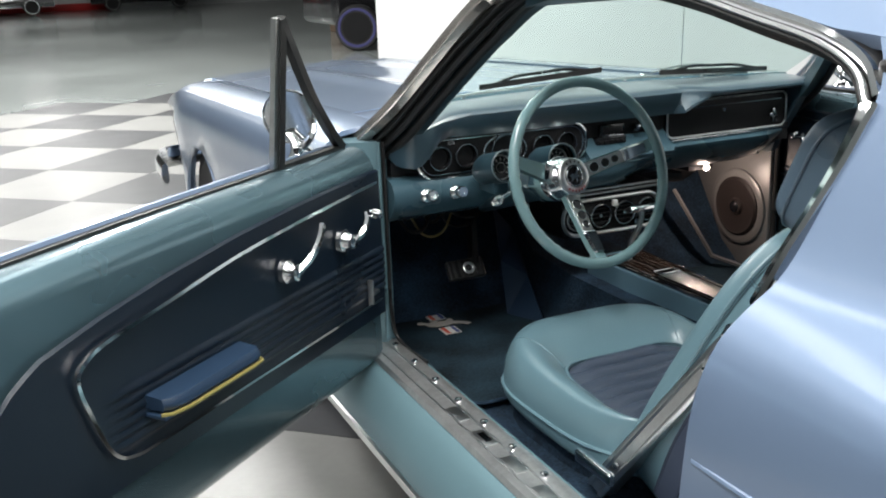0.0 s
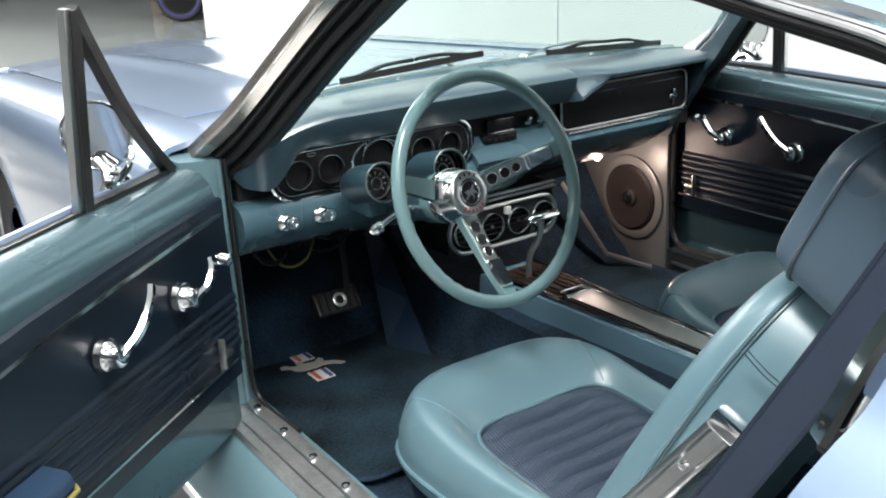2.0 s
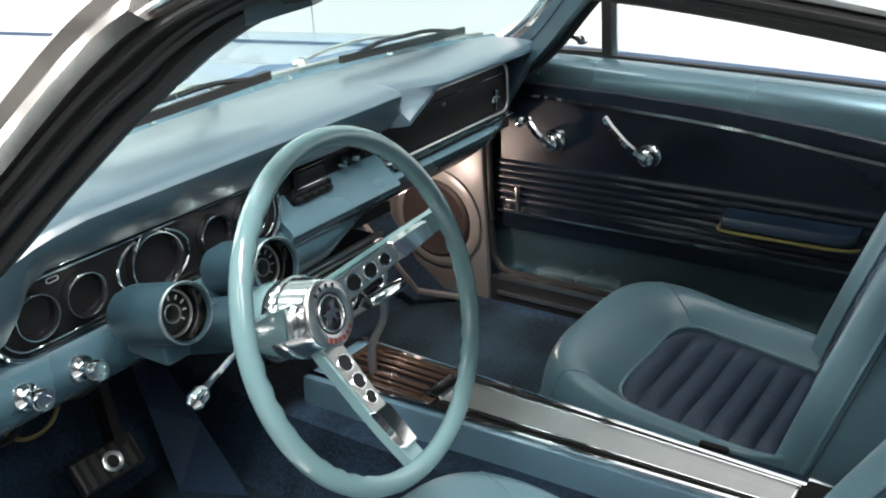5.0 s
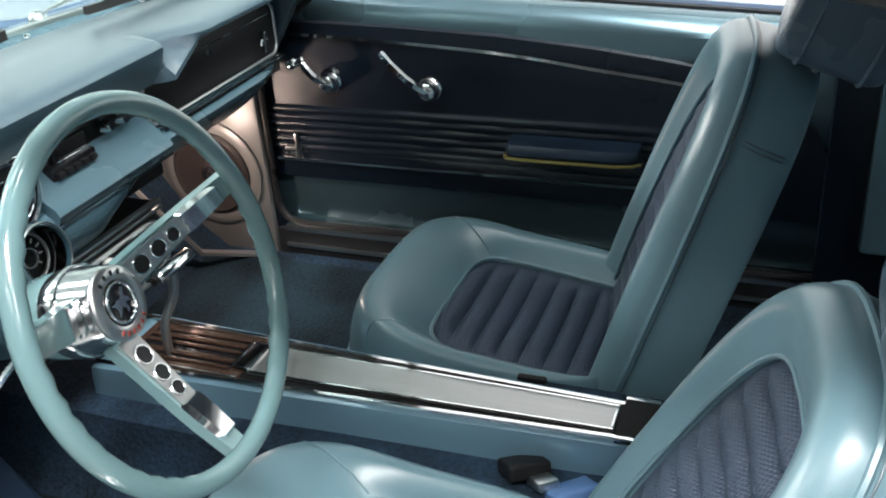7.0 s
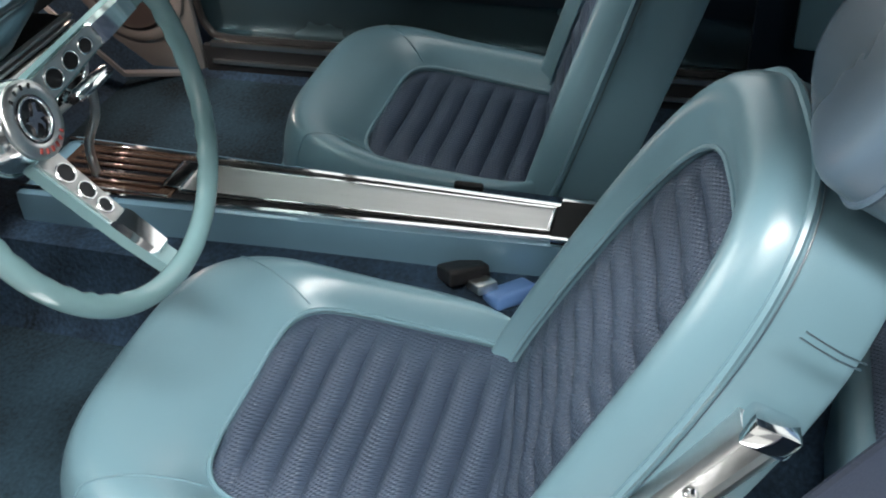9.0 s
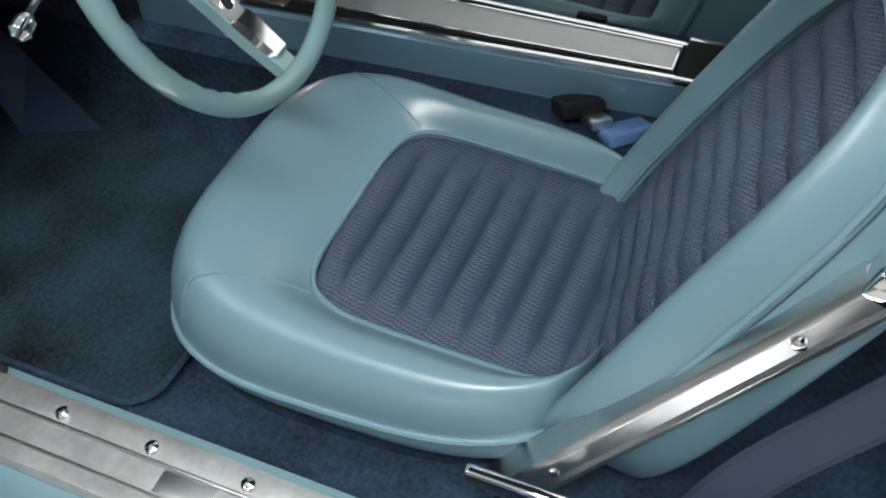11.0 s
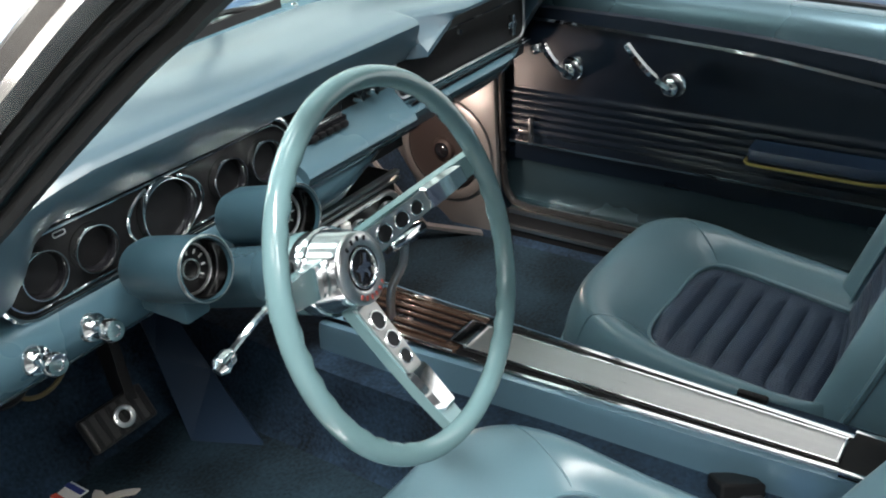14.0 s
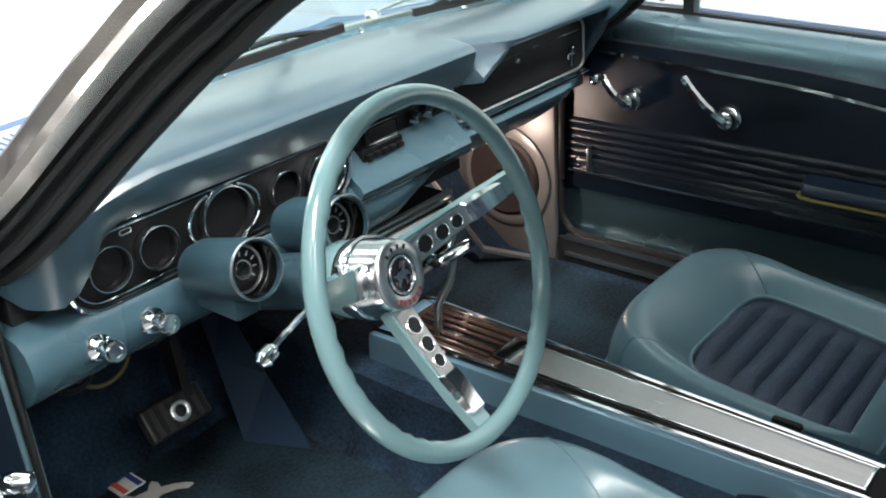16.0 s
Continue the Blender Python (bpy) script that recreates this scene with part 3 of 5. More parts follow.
    part("door_frame_chrome", fl(sweep(bp, [(-0.014, -0.013), (-0.014, 0.013), (0.008, 0.015), (0.013, 0.010), (0.010, 0.002), (0.013, -0.008), (0.008, -0.015)])), CHROME, car, "chrome strip on the door pillar")
    part("rear_seal", fl(tube([p + Vector((0.034, 0.008, 0)) for p in bp], 0.011, 8)), RUBBER, car)
    part("lock_pillar", fl(shell([[(-0.66, -1.06, z), (-0.71, -1.045, z), (-0.765 if z < 0.85 else -0.72, -1.03 - 0.03 * (z > 0.85), z)] for z in (0.39, 0.55, 0.7, 0.84, 0.89)], 0.02)), JAMB, car)
    part("pillar_bumper", fl(box(-0.712, -0.694, -1.03, -1.005, 0.910, 0.940, 0.006)), RUBBER, car, "black rubber stop")
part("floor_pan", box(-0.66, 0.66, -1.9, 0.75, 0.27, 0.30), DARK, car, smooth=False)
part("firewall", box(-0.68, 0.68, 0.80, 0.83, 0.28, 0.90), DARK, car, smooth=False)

# boot lid, tail and back window
rows = [[(u * 0.70, y, z - 0.03 * u * u) for u in [(-1 + j / 8) for j in range(17)]] for y, z in ((-1.86, 0.955), (-2.0, 0.955), (-2.3, 0.945), (-2.56, 0.925), (-2.60, 0.90), (-2.61, 0.80), (-2.60, 0.60), (-2.57, 0.42))]
part("boot_lid", shell(rows, 0.012), BODY, car, "pale blue boot lid and tail panel")
rows = [[(u * (0.52 + 0.06 * s), -1.44 - 0.42 * s, 1.27 - 0.30 * s - 0.035 * u * u) for u in [(-1 + j / 8) for j in range(17)]] for s in (0, 0.25, 0.5, 0.75, 1)]
rg = part("rear_window", shell(rows, 0.005), CLEAR, car, "curved rear window glass")
rg.visible_shadow = False

# carpet: floor, toe board and tunnel
rows = []
for k in range(41):
    x = -0.655 + 1.31 * k / 40
    t = max(0.0, 1 - (abs(x) / 0.17) ** 4) if abs(x) < 0.17 else 0
    edge = 0.03 * max(0, (abs(x) - 0.6) / 0.055)
    col = []
    for y in (-1.35, -1.0, -0.7, -0.4, -0.1, 0.15, 0.35, 0.47, 0.56, 0.64, 0.72, 0.78):
        z = 0.325 + edge + 0.165 * min(1, t * 1.6) * (1 + 0.3 * max(0, y - 0.3)) + max(0, (y - 0.60)) * 1.5
        col.append((x, y, z + 0.003 * math.sin(37 * x + 11 * y)))
    rows.append(col)
part("carpet", shell(rows, 0.012), CARPET, car, "deep blue loop carpet")

# rear side trim and rear bench
part("rear_trim", box(0.62, 0.66, -1.95, -0.72, 0.36, 1.16, 0.01), DOORVINYL, car, "dark rear side trim panel")
part("quarter_trim", box(0.600, 0.618, -1.75, -0.79, 0.52, 1.14, 0.012), VINYL, car, "teal vinyl rear quarter trim")
part("rear_armrest", box(0.560, 0.599, -1.30, -0.92, 0.60, 0.69, 0.02, 3), VINYL, car)
part("rear_bulkhead", box(-0.64, 0.64, -2.05, -2.0, 0.3, 0.92), DARK, car, smooth=False)
part("left_trim", box(-0.66, -0.62, -1.95, -1.03, 0.36, 0.93, 0.01), DOORVINYL, car)


# ---- doors ----
def door_frame(origin, u, v):
    m = Matrix.Identity(4)
    for i in range(2):
        m[i][0], m[i][1], m[i][3] = u[i], v[i], origin[i]
    return m


TOP = [(-0.19, 0.884), (0.0, 0.882), (0.15, 0.878), (0.35, 0.868), (0.55, 0.850), (0.70, 0.830), (0.84, 0.803), (0.91, 0.765), (0.96, 0.70), (0.99, 0.62)]


def door_top(u):
    for (a, za), (b, zb) in zip(TOP, TOP[1:]):
        if u <= b:
            return za + (zb - za) * (u - a) / (b - a)
    return TOP[-1][1]


def car_door(m, label, sag=0.0):
    def fall(u):
        return 0.012 * max(0, u - 0.5) + sag * max(0, u)

    us = [-0.19 + 0.055 * k for k in range(25)]
    # metal shell, inner and outer skin
    rows = []
    for u in us:
        b = fall(u)
        rows.append([(u, v, z) for v, z in ((-0.02, 0.405), (-0.008, 0.43), (-0.008, 0.60), (-0.008, 0.80), (-0.006, 0.884 - b * 0.5), (-0.012, 0.905 - b), (-0.03, 0.926 - b), (-0.055, 0.934 - b), (-0.082, 0.930 - b), (-0.085, 0.91 - b), (-0.098, 0.91 - b), (-0.100, 0.932 - b), (-0.125, 0.925 - b), (-0.140, 0.89), (-0.150, 0.80), (-0.150, 0.62), (-0.140, 0.45), (-0.11, 0.38), (-0.05, 0.375))])
    d = part("car_door", moved(loft(rows), m), DOORMETAL, car, label)
    rows = [[(u, v, z - fall(u) * (z > 0.9)) for v, z in ((-0.101, 0.936), (-0.127, 0.929), (-0.143, 0.89), (-0.154, 0.80), (-0.154, 0.62), (-0.144, 0.45))] for u in us]
    part("outer_skin", moved(shell(rows, 0.003), m), BODY, d, "pale blue outer skin")
    part("window_slot", moved(sweep([(u, -0.091, 0.931 - fall(u)) for u in us[4:]], [(-0.008, -0.01), (-0.008, 0.004), (0.008, 0.004), (0.008, -0.01)]), m), RUBBER, d)
    part("belt_moulding", moved(sweep([(u, -0.104, 0.938 - fall(u)) for u in us], [(-0.006, -0.004), (-0.004, 0.004), (0.006, 0.004), (0.007, -0.004)]), m), BODY, d)
    # trim panel with its pressed ribs
    rows = []
    n = 92
    for u in [-0.188 + 0.03 * k for k in range(40)]:
        col, zt = [], door_top(u)
        for j in range(n):
            z = 0.528 + (zt - 0.528) * j / (n - 1)
            v = 0.008
            if 0.594 < z < 0.699 and u < 0.70:
                v += 0.0055 * abs(math.sin(math.pi * (z - 0.594) / 0.0175)) ** 0.7
            elif j in (0, n - 1):
                v = 0.0
            col.append((u, v, z))
        rows.append(col)
    panel = part("trim_panel", moved(shell(rows, 0.006), m), DOORVINYL, d, "dark navy vinyl trim panel with pressed ribs")
    loop = smooth_line([(-0.155, 0.018, 0.861), (0.0, 0.018, 0.855), (0.2, 0.018, 0.846), (0.388, 0.018, 0.833), (0.56, 0.018, 0.811), (0.70, 0.018, 0.794), (0.755, 0.018, 0.780), (0.783, 0.018, 0.752), (0.768, 0.018, 0.69), (0.735, 0.018, 0.61), (0.69, 0.018, 0.582), (0.60, 0.018, 0.578), (0.3, 0.018, 0.578), (0.0, 0.018, 0.578), (-0.155, 0.018, 0.578)], 5)
    part("chrome_strip", moved(sweep(loop, [(-0.003, -0.0045), (-0.003, 0.0045), (0.003, 0.003), (0.003, -0.003)], up=(0, 1, 0)), m), CHROME, d, "thin chrome bead round the panel")
    # handles
    for hub, tip, big in (((0.0, 0.763), (-0.050, 0.815), False), ((0.221, 0.758), (0.132, 0.835), True)):
        h = part("door_handle" if big else "window_crank", moved(lathe([(0.026, 0.0), (0.025, 0.012), (0.019, 0.018), (0.017, 0.034), (0.012, 0.038), (0.001, 0.038)], (hub[0], 0.012, hub[1]), (0, 1, 0), 24), m), CHROME, d, "chrome handle boss")
        path = smooth_line([(hub[0], 0.046, hub[1]), (hub[0] + (tip[0] - hub[0]) * 0.35, 0.060, hub[1] + (tip[1] - hub[1]) * 0.33), (hub[0] + (tip[0] - hub[0]) * 0.75, 0.060, hub[1] + (tip[1] - hub[1]) * 0.75), (tip[0], 0.052, tip[1])], 5)
        part("lever", moved(sweep(path, [(-0.0075, -0.003), (-0.005, 0.004), (0.005, 0.004), (0.0075, -0.003)], up=(0, 1, 0)), m), CHROME, d)
        if not big:
            part("knob", moved(lathe([(0.004, 0), (0.010, 0.006), (0.012, 0.02), (0.010, 0.034), (0.002, 0.038)], (tip[0], 0.054, tip[1]), (0, 1, 0), 18), m), CHROME, d)
    # armrest
    arm = part("armrest", moved(loft([[(u, 0.010 + v * w, 0.640 + z) for v, z in ((0, 0.004), (0.052, 0.003), (0.057, 0.008), (0.056, 0.018), (0.050, 0.025), (0.0, 0.029))] for u, w in ((0.386, 0.80), (0.392, 0.95), (0.41, 1), (0.60, 1), (0.630, 0.9), (0.642, 0.7))]), m), ARMBLUE, d, "blue vinyl armrest pad")
    part("armrest_edge", moved(sweep([(0.382, 0.012, 0.640), (0.382, 0.055, 0.640), (0.390, 0.066, 0.640), (0.42, 0.069, 0.640), (0.60, 0.069, 0.640), (0.635, 0.062, 0.640), (0.648, 0.048, 0.640)], [(-0.003, -0.002), (-0.003, 0.002), (0.003, 0.002), (0.003, -0.002)]), m), GOLD, d, "yellow metal edge strip")
    part("armrest_base", moved(box(0.384, 0.648, 0.0, 0.058, 0.630, 0.638, 0.003), m), ARMBLUE, d)
    orn = part("panel_clip", moved(box(-0.104, -0.097, 0.014, 0.028, 0.580, 0.640, 0.0025), m), STAINLESS, d, "small chrome ornament")
    part("clip_bar", moved(box(-0.128, -0.098, 0.014, 0.030, 0.602, 0.611, 0.0025), m), STAINLESS, d)
    # vent window
    ptop, prear, pfront = (0.092, -0.040, 1.245), (0.072, -0.088, 0.930), (-0.188, -0.088, 0.930)
    fr = part("vent_window", moved(sweep([prear, ptop], [(-0.012, -0.010), (-0.012, 0.010), (0.010, 0.010), (0.010, -0.010)], up=(1, 0, 0)), m), RUBBER, d, "black rubber-framed vent window post")
    part("slanted_bar", moved(sweep(smooth_line([ptop, (0.055, -0.047, 1.19), (-0.04, -0.066, 1.07), (-0.125, -0.08, 0.985), pfront], 5), [(-0.010, -0.009), (-0.010, 0.009), (0.010, 0.009), (0.010, -0.009)], up=(0, 1, 0)), m), RUBBER, d)
    part("bottom_bar", moved(sweep([pfront, prear], [(-0.010, -0.009), (-0.010, 0.009), (0.010, 0.009), (0.010, -0.009)]), m), RUBBER, d)
    part("chrome_channel", moved(sweep([(0.088, -0.090, 0.93), (0.108, -0.040, 1.247)], [(-0.006, -0.007), (-0.006, 0.007), (0.006, 0.007), (0.006, -0.007)], up=(1, 0, 0)), m), STAINLESS, d)
    bm = bmesh.new()
    vs = [bm.verts.new(p) for p in (ptop, prear, pfront)]
    f2 = bm.faces.new(vs)
    bmesh.ops.solidify(bm, geom=[f2], thickness=0.003)
    g = part("pane", moved(bm, m), CLEAR, d, smooth=False)
    g.visible_shadow = False
    lt = part("vent_latch", moved(lathe([(0.012, 0), (0.011, 0.012), (0.002, 0.016)], (0.02, -0.074, 0.965), (0, 1, 0), 16), m), CHROME, d)
    part("latch_lever", moved(tube(smooth_line([(0.02, -0.060, 0.965), (-0.015, -0.055, 0.985), (-0.035, -0.06, 1.01)], 4), 0.006, 8), m), CHROME, d)
    # round mirror on its foot
    mr = part("mirror_housing", moved(lathe([(0.001, 0.028), (0.034, 0.026), (0.056, 0.012), (0.0625, -0.004), (0.062, -0.010), (0.058, -0.011), (0.057, -0.007)], (-0.09, -0.16, 1.018), (-0.87, -0.30, 0.04), 32), m), CHROME, d, "round chrome mirror housing")
    part("mirror_glass", moved(lathe([(0.001, -0.0065), (0.056, -0.0065), (0.057, -0.003), (0.001, -0.003)], (-0.09, -0.16, 1.018), (-0.87, -0.30, 0.04), 32), m), MIRROR, d)
    part("mirror_foot", moved(loft([[(-0.075 + w * math.cos(a) * 1.6, -0.145 + yo + w * math.sin(a), z) for a in [2 * math.pi * k / 14 for k in range(14)]] for z, w, yo in ((0.93, 0.026, 0.02), (0.945, 0.020, 0.02), (0.965, 0.012, 0.008), (0.985, 0.010, -0.01))]), m), CHROME, d)
    return d


M_PASS = door_frame((0.694, 0.251), (0, -1), (-1, 0))
M_DRIV = door_frame((-0.886, 0.105), (-0.765, -0.644), (0.644, -0.765))
car_door(M_DRIV, "open pale blue car door with navy vinyl inner trim")
car_door(M_PASS, "closed car door with navy ribbed vinyl inner trim", 0.034)


part("door_seal", tube(smooth_line([(0.668, 0.418, 0.86), (0.668, 0.420, 0.66), (0.667, 0.420, 0.50), (0.664, 0.405, 0.448), (0.660, 0.365, 0.430), (0.660, 0.20, 0.428), (0.660, -0.9, 0.428)], 5), 0.008, 8), RUBBER, car, "black rubber door seal")
part("sill_strip", sweep([(0.655, 0.40, 0.416), (0.655, -0.90, 0.416)], [(-0.006, -0.006), (-0.004, 0.006), (0.006, 0.004), (0.006, -0.006)]), STAINLESS, car, "bright sill strip")
part("sill_strip", sweep([(0.648, 0.40, 0.376), (0.648, -0.90, 0.376)], [(-0.004, -0.004), (-0.004, 0.004), (0.004, 0.004), (0.004, -0.004)]), STAINLESS, car, "bright sill strip")
part("sill_riser", box(0.650, 0.664, -0.95, 0.42, 0.33, 0.412), DARK, car, smooth=False)

# ---- dashboard ----
dash = thing("dashboard", "teal padded vintage dashboard with five round gauges", "dashboard", at=(0, 0.4, 0.75))


def table(x, rows_):
    """Values read off between the rows of a small table."""
    for p, q in zip(rows_, rows_[1:]):
        if x <= q[0]:
            k = min(1, max(0, (x - p[0]) / (q[0] - p[0])))
            return [u + (v - u) * k for u, v in zip(p[1:], q[1:])]
    return rows_[-1][1:]


# along the dash: height of the lip, foot of the front face, how far that foot lies back, how far the lip does
BROW = [(-0.668, 0.925, 0.884, 0.010, 0), (-0.655, 0.938, 0.866, 0.012, 0), (-0.620, 0.956, 0.860, 0.014, 0), (-0.597, 0.965, 0.866, 0.018, 0), (-0.572, 0.974, 0.890, 0.020, 0), (-0.547, 0.981, 0.916, 0.028, 0), (-0.515, 0.987, 0.928, 0.032, 0), (-0.470, 0.992, 0.924, 0.034, 0), (0.168, 0.994, 0.921, 0.034, 0), (0.176, 0.994, 0.926, -0.004, 0.034), (0.200, 0.993, 0.938, -0.004, 0.030), (0.272, 0.988, 0.958, 0.010, 0.006), (0.300, 0.987, 0.957, 0.040, 0), (0.62, 0.986, 0.955, 0.060, 0)]
rows = []
for k in range(217):
    x = -0.668 + 1.296 * k / 216
    zt, low, rec, tb = table(x, BROW)
    lip = 0.262 + 0.05 * max(0, (-0.62 - x) / 0.048) ** 2
    drop = 0.986 - zt
    yb = 0.545 - 0.14 * abs(x / 0.63) ** 2.2
    ring = [(yb, 0.973 - drop * 0.3), (yb - 0.03, 0.988 - drop * 0.3), (0.40, 0.991 - drop * 0.5), (0.345, 0.990 - drop * 0.75), (lip + 0.030 + tb, zt + 0.002), (lip + 0.014 + tb, zt - 0.001), (lip + 0.005 + tb, zt - 0.005), (lip + tb * 0.9, zt - 0.011), (lip + 0.001 + tb * 0.8, zt - 0.017), (lip + rec * 0.45 + tb * 0.4, low + 0.45 * max(0.012, zt - low - 0.02)), (lip + rec * 0.85, low + 0.008), (lip + rec, low), (lip + rec + 0.012, low + 0.001), (0.37, low + 0.01), (yb, low + 0.02)]
    rows.append([(x, y, z) for y, z in ring])
part("pad", loft(rows), PAD, dash, "soft teal vinyl crash pad")
part("dash_end", plate([(0.450, 0.984), (0.290, 0.984), (0.268, 0.978), (0.264, 0.966), (0.292, 0.915), (0.335, 0.850), (0.368, 0.798), (0.382, 0.765), (0.395, 0.752), (0.450, 0.750)], 0.026, Matrix(((0, 0, 1, 0.634), (1, 0, 0, 0), (0, 1, 0, 0), (0, 0, 0, 1))), 0.006), PAD, dash, "teal vinyl end of the crash pad")
# lower panel: a bulging face before the driver, drawn in under the glove box
rows = []
LOWER_L = ((0.42, 0.832), (0.335, 0.834), (0.302, 0.829), (0.288, 0.818), (0.280, 0.800), (0.280, 0.782), (0.287, 0.764), (0.303, 0.745), (0.330, 0.727), (0.358, 0.716), (0.385, 0.716), (0.42, 0.730))
LOWER_R = ((0.42, 0.838), (0.335, 0.842), (0.300, 0.842), (0.288, 0.838), (0.283, 0.831), (0.286, 0.822), (0.297, 0.808), (0.320, 0.787), (0.352, 0.764), (0.385, 0.745), (0.405, 0.738), (0.42, 0.742))
for k in range(65):
    x = -0.676 + 1.286 * k / 64
    mixr = min(1, max(0, (x + 0.02) / 0.14))
    back = 0.060 * max(0, (x - 0.45) / 0.16) ** 2
    rows.append([(x, min(ya + (yb - ya) * mixr + back, 0.44), za + (zb - za) * mixr) for (ya, za), (yb, zb) in zip(LOWER_L, LOWER_R)])
part("lower_panel", loft(rows), DASH, dash, "teal painted lower panel")
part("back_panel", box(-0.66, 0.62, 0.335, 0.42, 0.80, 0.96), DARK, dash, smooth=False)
cl = part("gauge_panel", plate(rounded(-0.602, -0.118, 0.826, 0.926, 0.045), 0.02, pose(0, 0.300, 0, 90, 0, 0)), BLACK, dash, "black grained instrument panel")
out = rounded(-0.604, -0.116, 0.823, 0.929, 0.048)
part("panel_rim", tube([(x, 0.298, z) for x, z in out], 0.0045, 8, True, up=(0, 1, 0)), CHROME, cl)
part("panel_inner_rim", tube([(x, 0.297, z) for x, z in rounded(-0.594, -0.126, 0.834, 0.919, 0.038)], 0.0018, 6, True, up=(0, 1, 0)), CHROME, cl)
for gx, gr in ((-0.546, 0.0300), (-0.474, 0.0300), (-0.360, 0.043), (-0.252, 0.0300), (-0.181, 0.0300)):
    gz = 0.876
    g = part("gauge", lathe([(0.001, 0.0), (gr - 0.007, 0.0), (gr - 0.007, -0.006), (0.001, -0.006)], (gx, 0.306, gz), (0, -1, 0), 32), GAUGEFACE, cl, "black round gauge face")
    part("cup", lathe([(gr - 0.007, 0.0), (gr - 0.0055, 0.006), (gr - 0.003, 0.016), (gr - 0.001, 0.0185), (gr, 0.014), (gr + 0.001, 0.0)], (gx, 0.306, gz), (0, -1, 0), 36, False), GLOSSBLACK, g)
    part("bezel", disc_ring((gx, 0.298, gz), (0, -1, 0), gr + 0.0008, 0.0030, 0.0125, 40), CHROME, g)
    part("inner_ring", disc_ring((gx, 0.305, gz), (0, -1, 0), gr - 0.006, 0.0012, 0.004, 36), STAINLESS, g)
    part("hub_cap", lathe([(0.0065, 0), (0.0055, 0.004), (0.001, 0.005)], (gx, 0.305, gz - 0.004), (0, -1, 0), 16), GLOSSBLACK, g)
    part("hub_ring", disc_ring((gx, 0.303, gz - 0.004), (0, -1, 0), 0.0065, 0.0012, 0.002, 18), STAINLESS, g)
    part("needle", box(-0.0008, 0.0008, -0.001, 0.001, 0.0, gr * 0.6, 0, m=pose(gx, 0.302, gz - 0.004, 0, -50 if gr < 0.04 else -100, 0)), ORANGE, g)
    for k in range(7 if gr < 0.04 else 13):
        a = radians(-60 + 120 * k / 6) if gr < 0.04 else radians(-120 + 240 * k / 12)
        part("tick", box(-0.0007, 0.0007, -0.0006, 0.0006, gr * 0.58, gr * 0.70, 0, m=pose(gx, 0.3045, gz) @ Matrix.Rotation(a, 4, "Y")), DIALMARK, g, smooth=False)
    if gr > 0.04:
        for s in (-1, 1):
            arc = [(gx + s * (gr + 0.018) * math.cos(a), 0.295, gz + (gr - 0.001) * math.sin(a)) for a in [radians(-66 + 132 * k / 14) for k in range(15)]]
            part("side_arc", tube(arc, 0.0022, 6, up=(0, 1, 0)), CHROME, g)
part("indicator_lamp", tube([(x, 0.297, z) for x, z in rounded(-0.519, -0.503, 0.908, 0.914, 0.002, 2)], 0.0008, 5, True, up=(0, 1, 0)), STAINLESS, cl)
# centre: radio and its knobs, pale ledge
part("radio_recess", box(-0.112, 0.15, 0.325, 0.334, 0.842, 0.926), BLACK, dash, smooth=False)
part("ledge", loft([[(x, y, z) for y, z in ((0.336, 0.876), (0.330, 0.878), (0.322, 0.872), (0.292, 0.842), (0.279, 0.833), (0.274, 0.824), (0.278, 0.814), (0.292, 0.806), (0.336, 0.806))] for x in (-0.116, -0.05, 0.05, 0.158)]), DASH, dash, "pale teal painted ledge round the radio")
part("ledge_line", sweep([(-0.116, 0.279, 0.809), (0.16, 0.279, 0.809)], [(-0.002, -0.0015), (-0.002, 0.0015), (0.002, 0.0015), (0.002, -0.0015)]), CHROME, dash)
rad = part("radio", merge(box(-0.060, 0.018, 0.314, 0.335, 0.862, 0.908, 0.003), box(-0.078, 0.018, 0.306, 0.335, 0.855, 0.876, 0.003)), GLOSSBLACK, dash, "black stepped radio with chrome keys")
part("radio_dial", box(-0.052, 0.010, 0.312, 0.3145, 0.882, 0.902, 0.001), GAUGEFACE, rad)
part("dial_edge", box(-0.056, 0.014, 0.3115, 0.3145, 0.877, 0.879, 0.001), CHROME, rad)
for k in range(5):
    part("radio_key", box(-0.072 + k * 0.0178, -0.058 + k * 0.0178, 0.299, 0.308, 0.859, 0.868, 0.002), BLACK, rad)
for x, z in ((0.058, 0.892), (0.094, 0.892)):
    part("radio_knob", lathe([(0.011, 0), (0.011, 0.012), (0.008, 0.02), (0.001, 0.021)], (x, 0.322, z), (0, -1, 0), 18), CHROME, rad)
# glove box
gb = part("glove_box", plate(rounded(0.164, 0.588, 0.848, 0.946, 0.020), 0.018, pose(0, 0.318, 0, 90, 0, 0), 0.003), BLACK, dash, "black grained glove box door")
part("door_rim", tube([(x, 0.316, z) for x, z in rounded(0.162, 0.590, 0.848, 0.948, 0.022)], 0.0028, 8, True, up=(0, 1, 0)), STAINLESS, gb)
for y, z in ((0.298, 0.8465), (0.290, 0.8445)):
    part("chrome_line", sweep([(0.165, y, z), (0.575, y + 0.004, z)], [(-0.002, -0.0015), (-0.002, 0.0015), (0.002, 0.0015), (0.002, -0.0015)]), CHROME, gb)
part("upper_line", sweep([(0.20, 0.316, 0.928), (0.57, 0.316, 0.928)], [(-0.0015, -0.001), (-0.0015, 0.001), (0.0015, 0.001), (0.0015, -0.001)]), CHROME, gb)
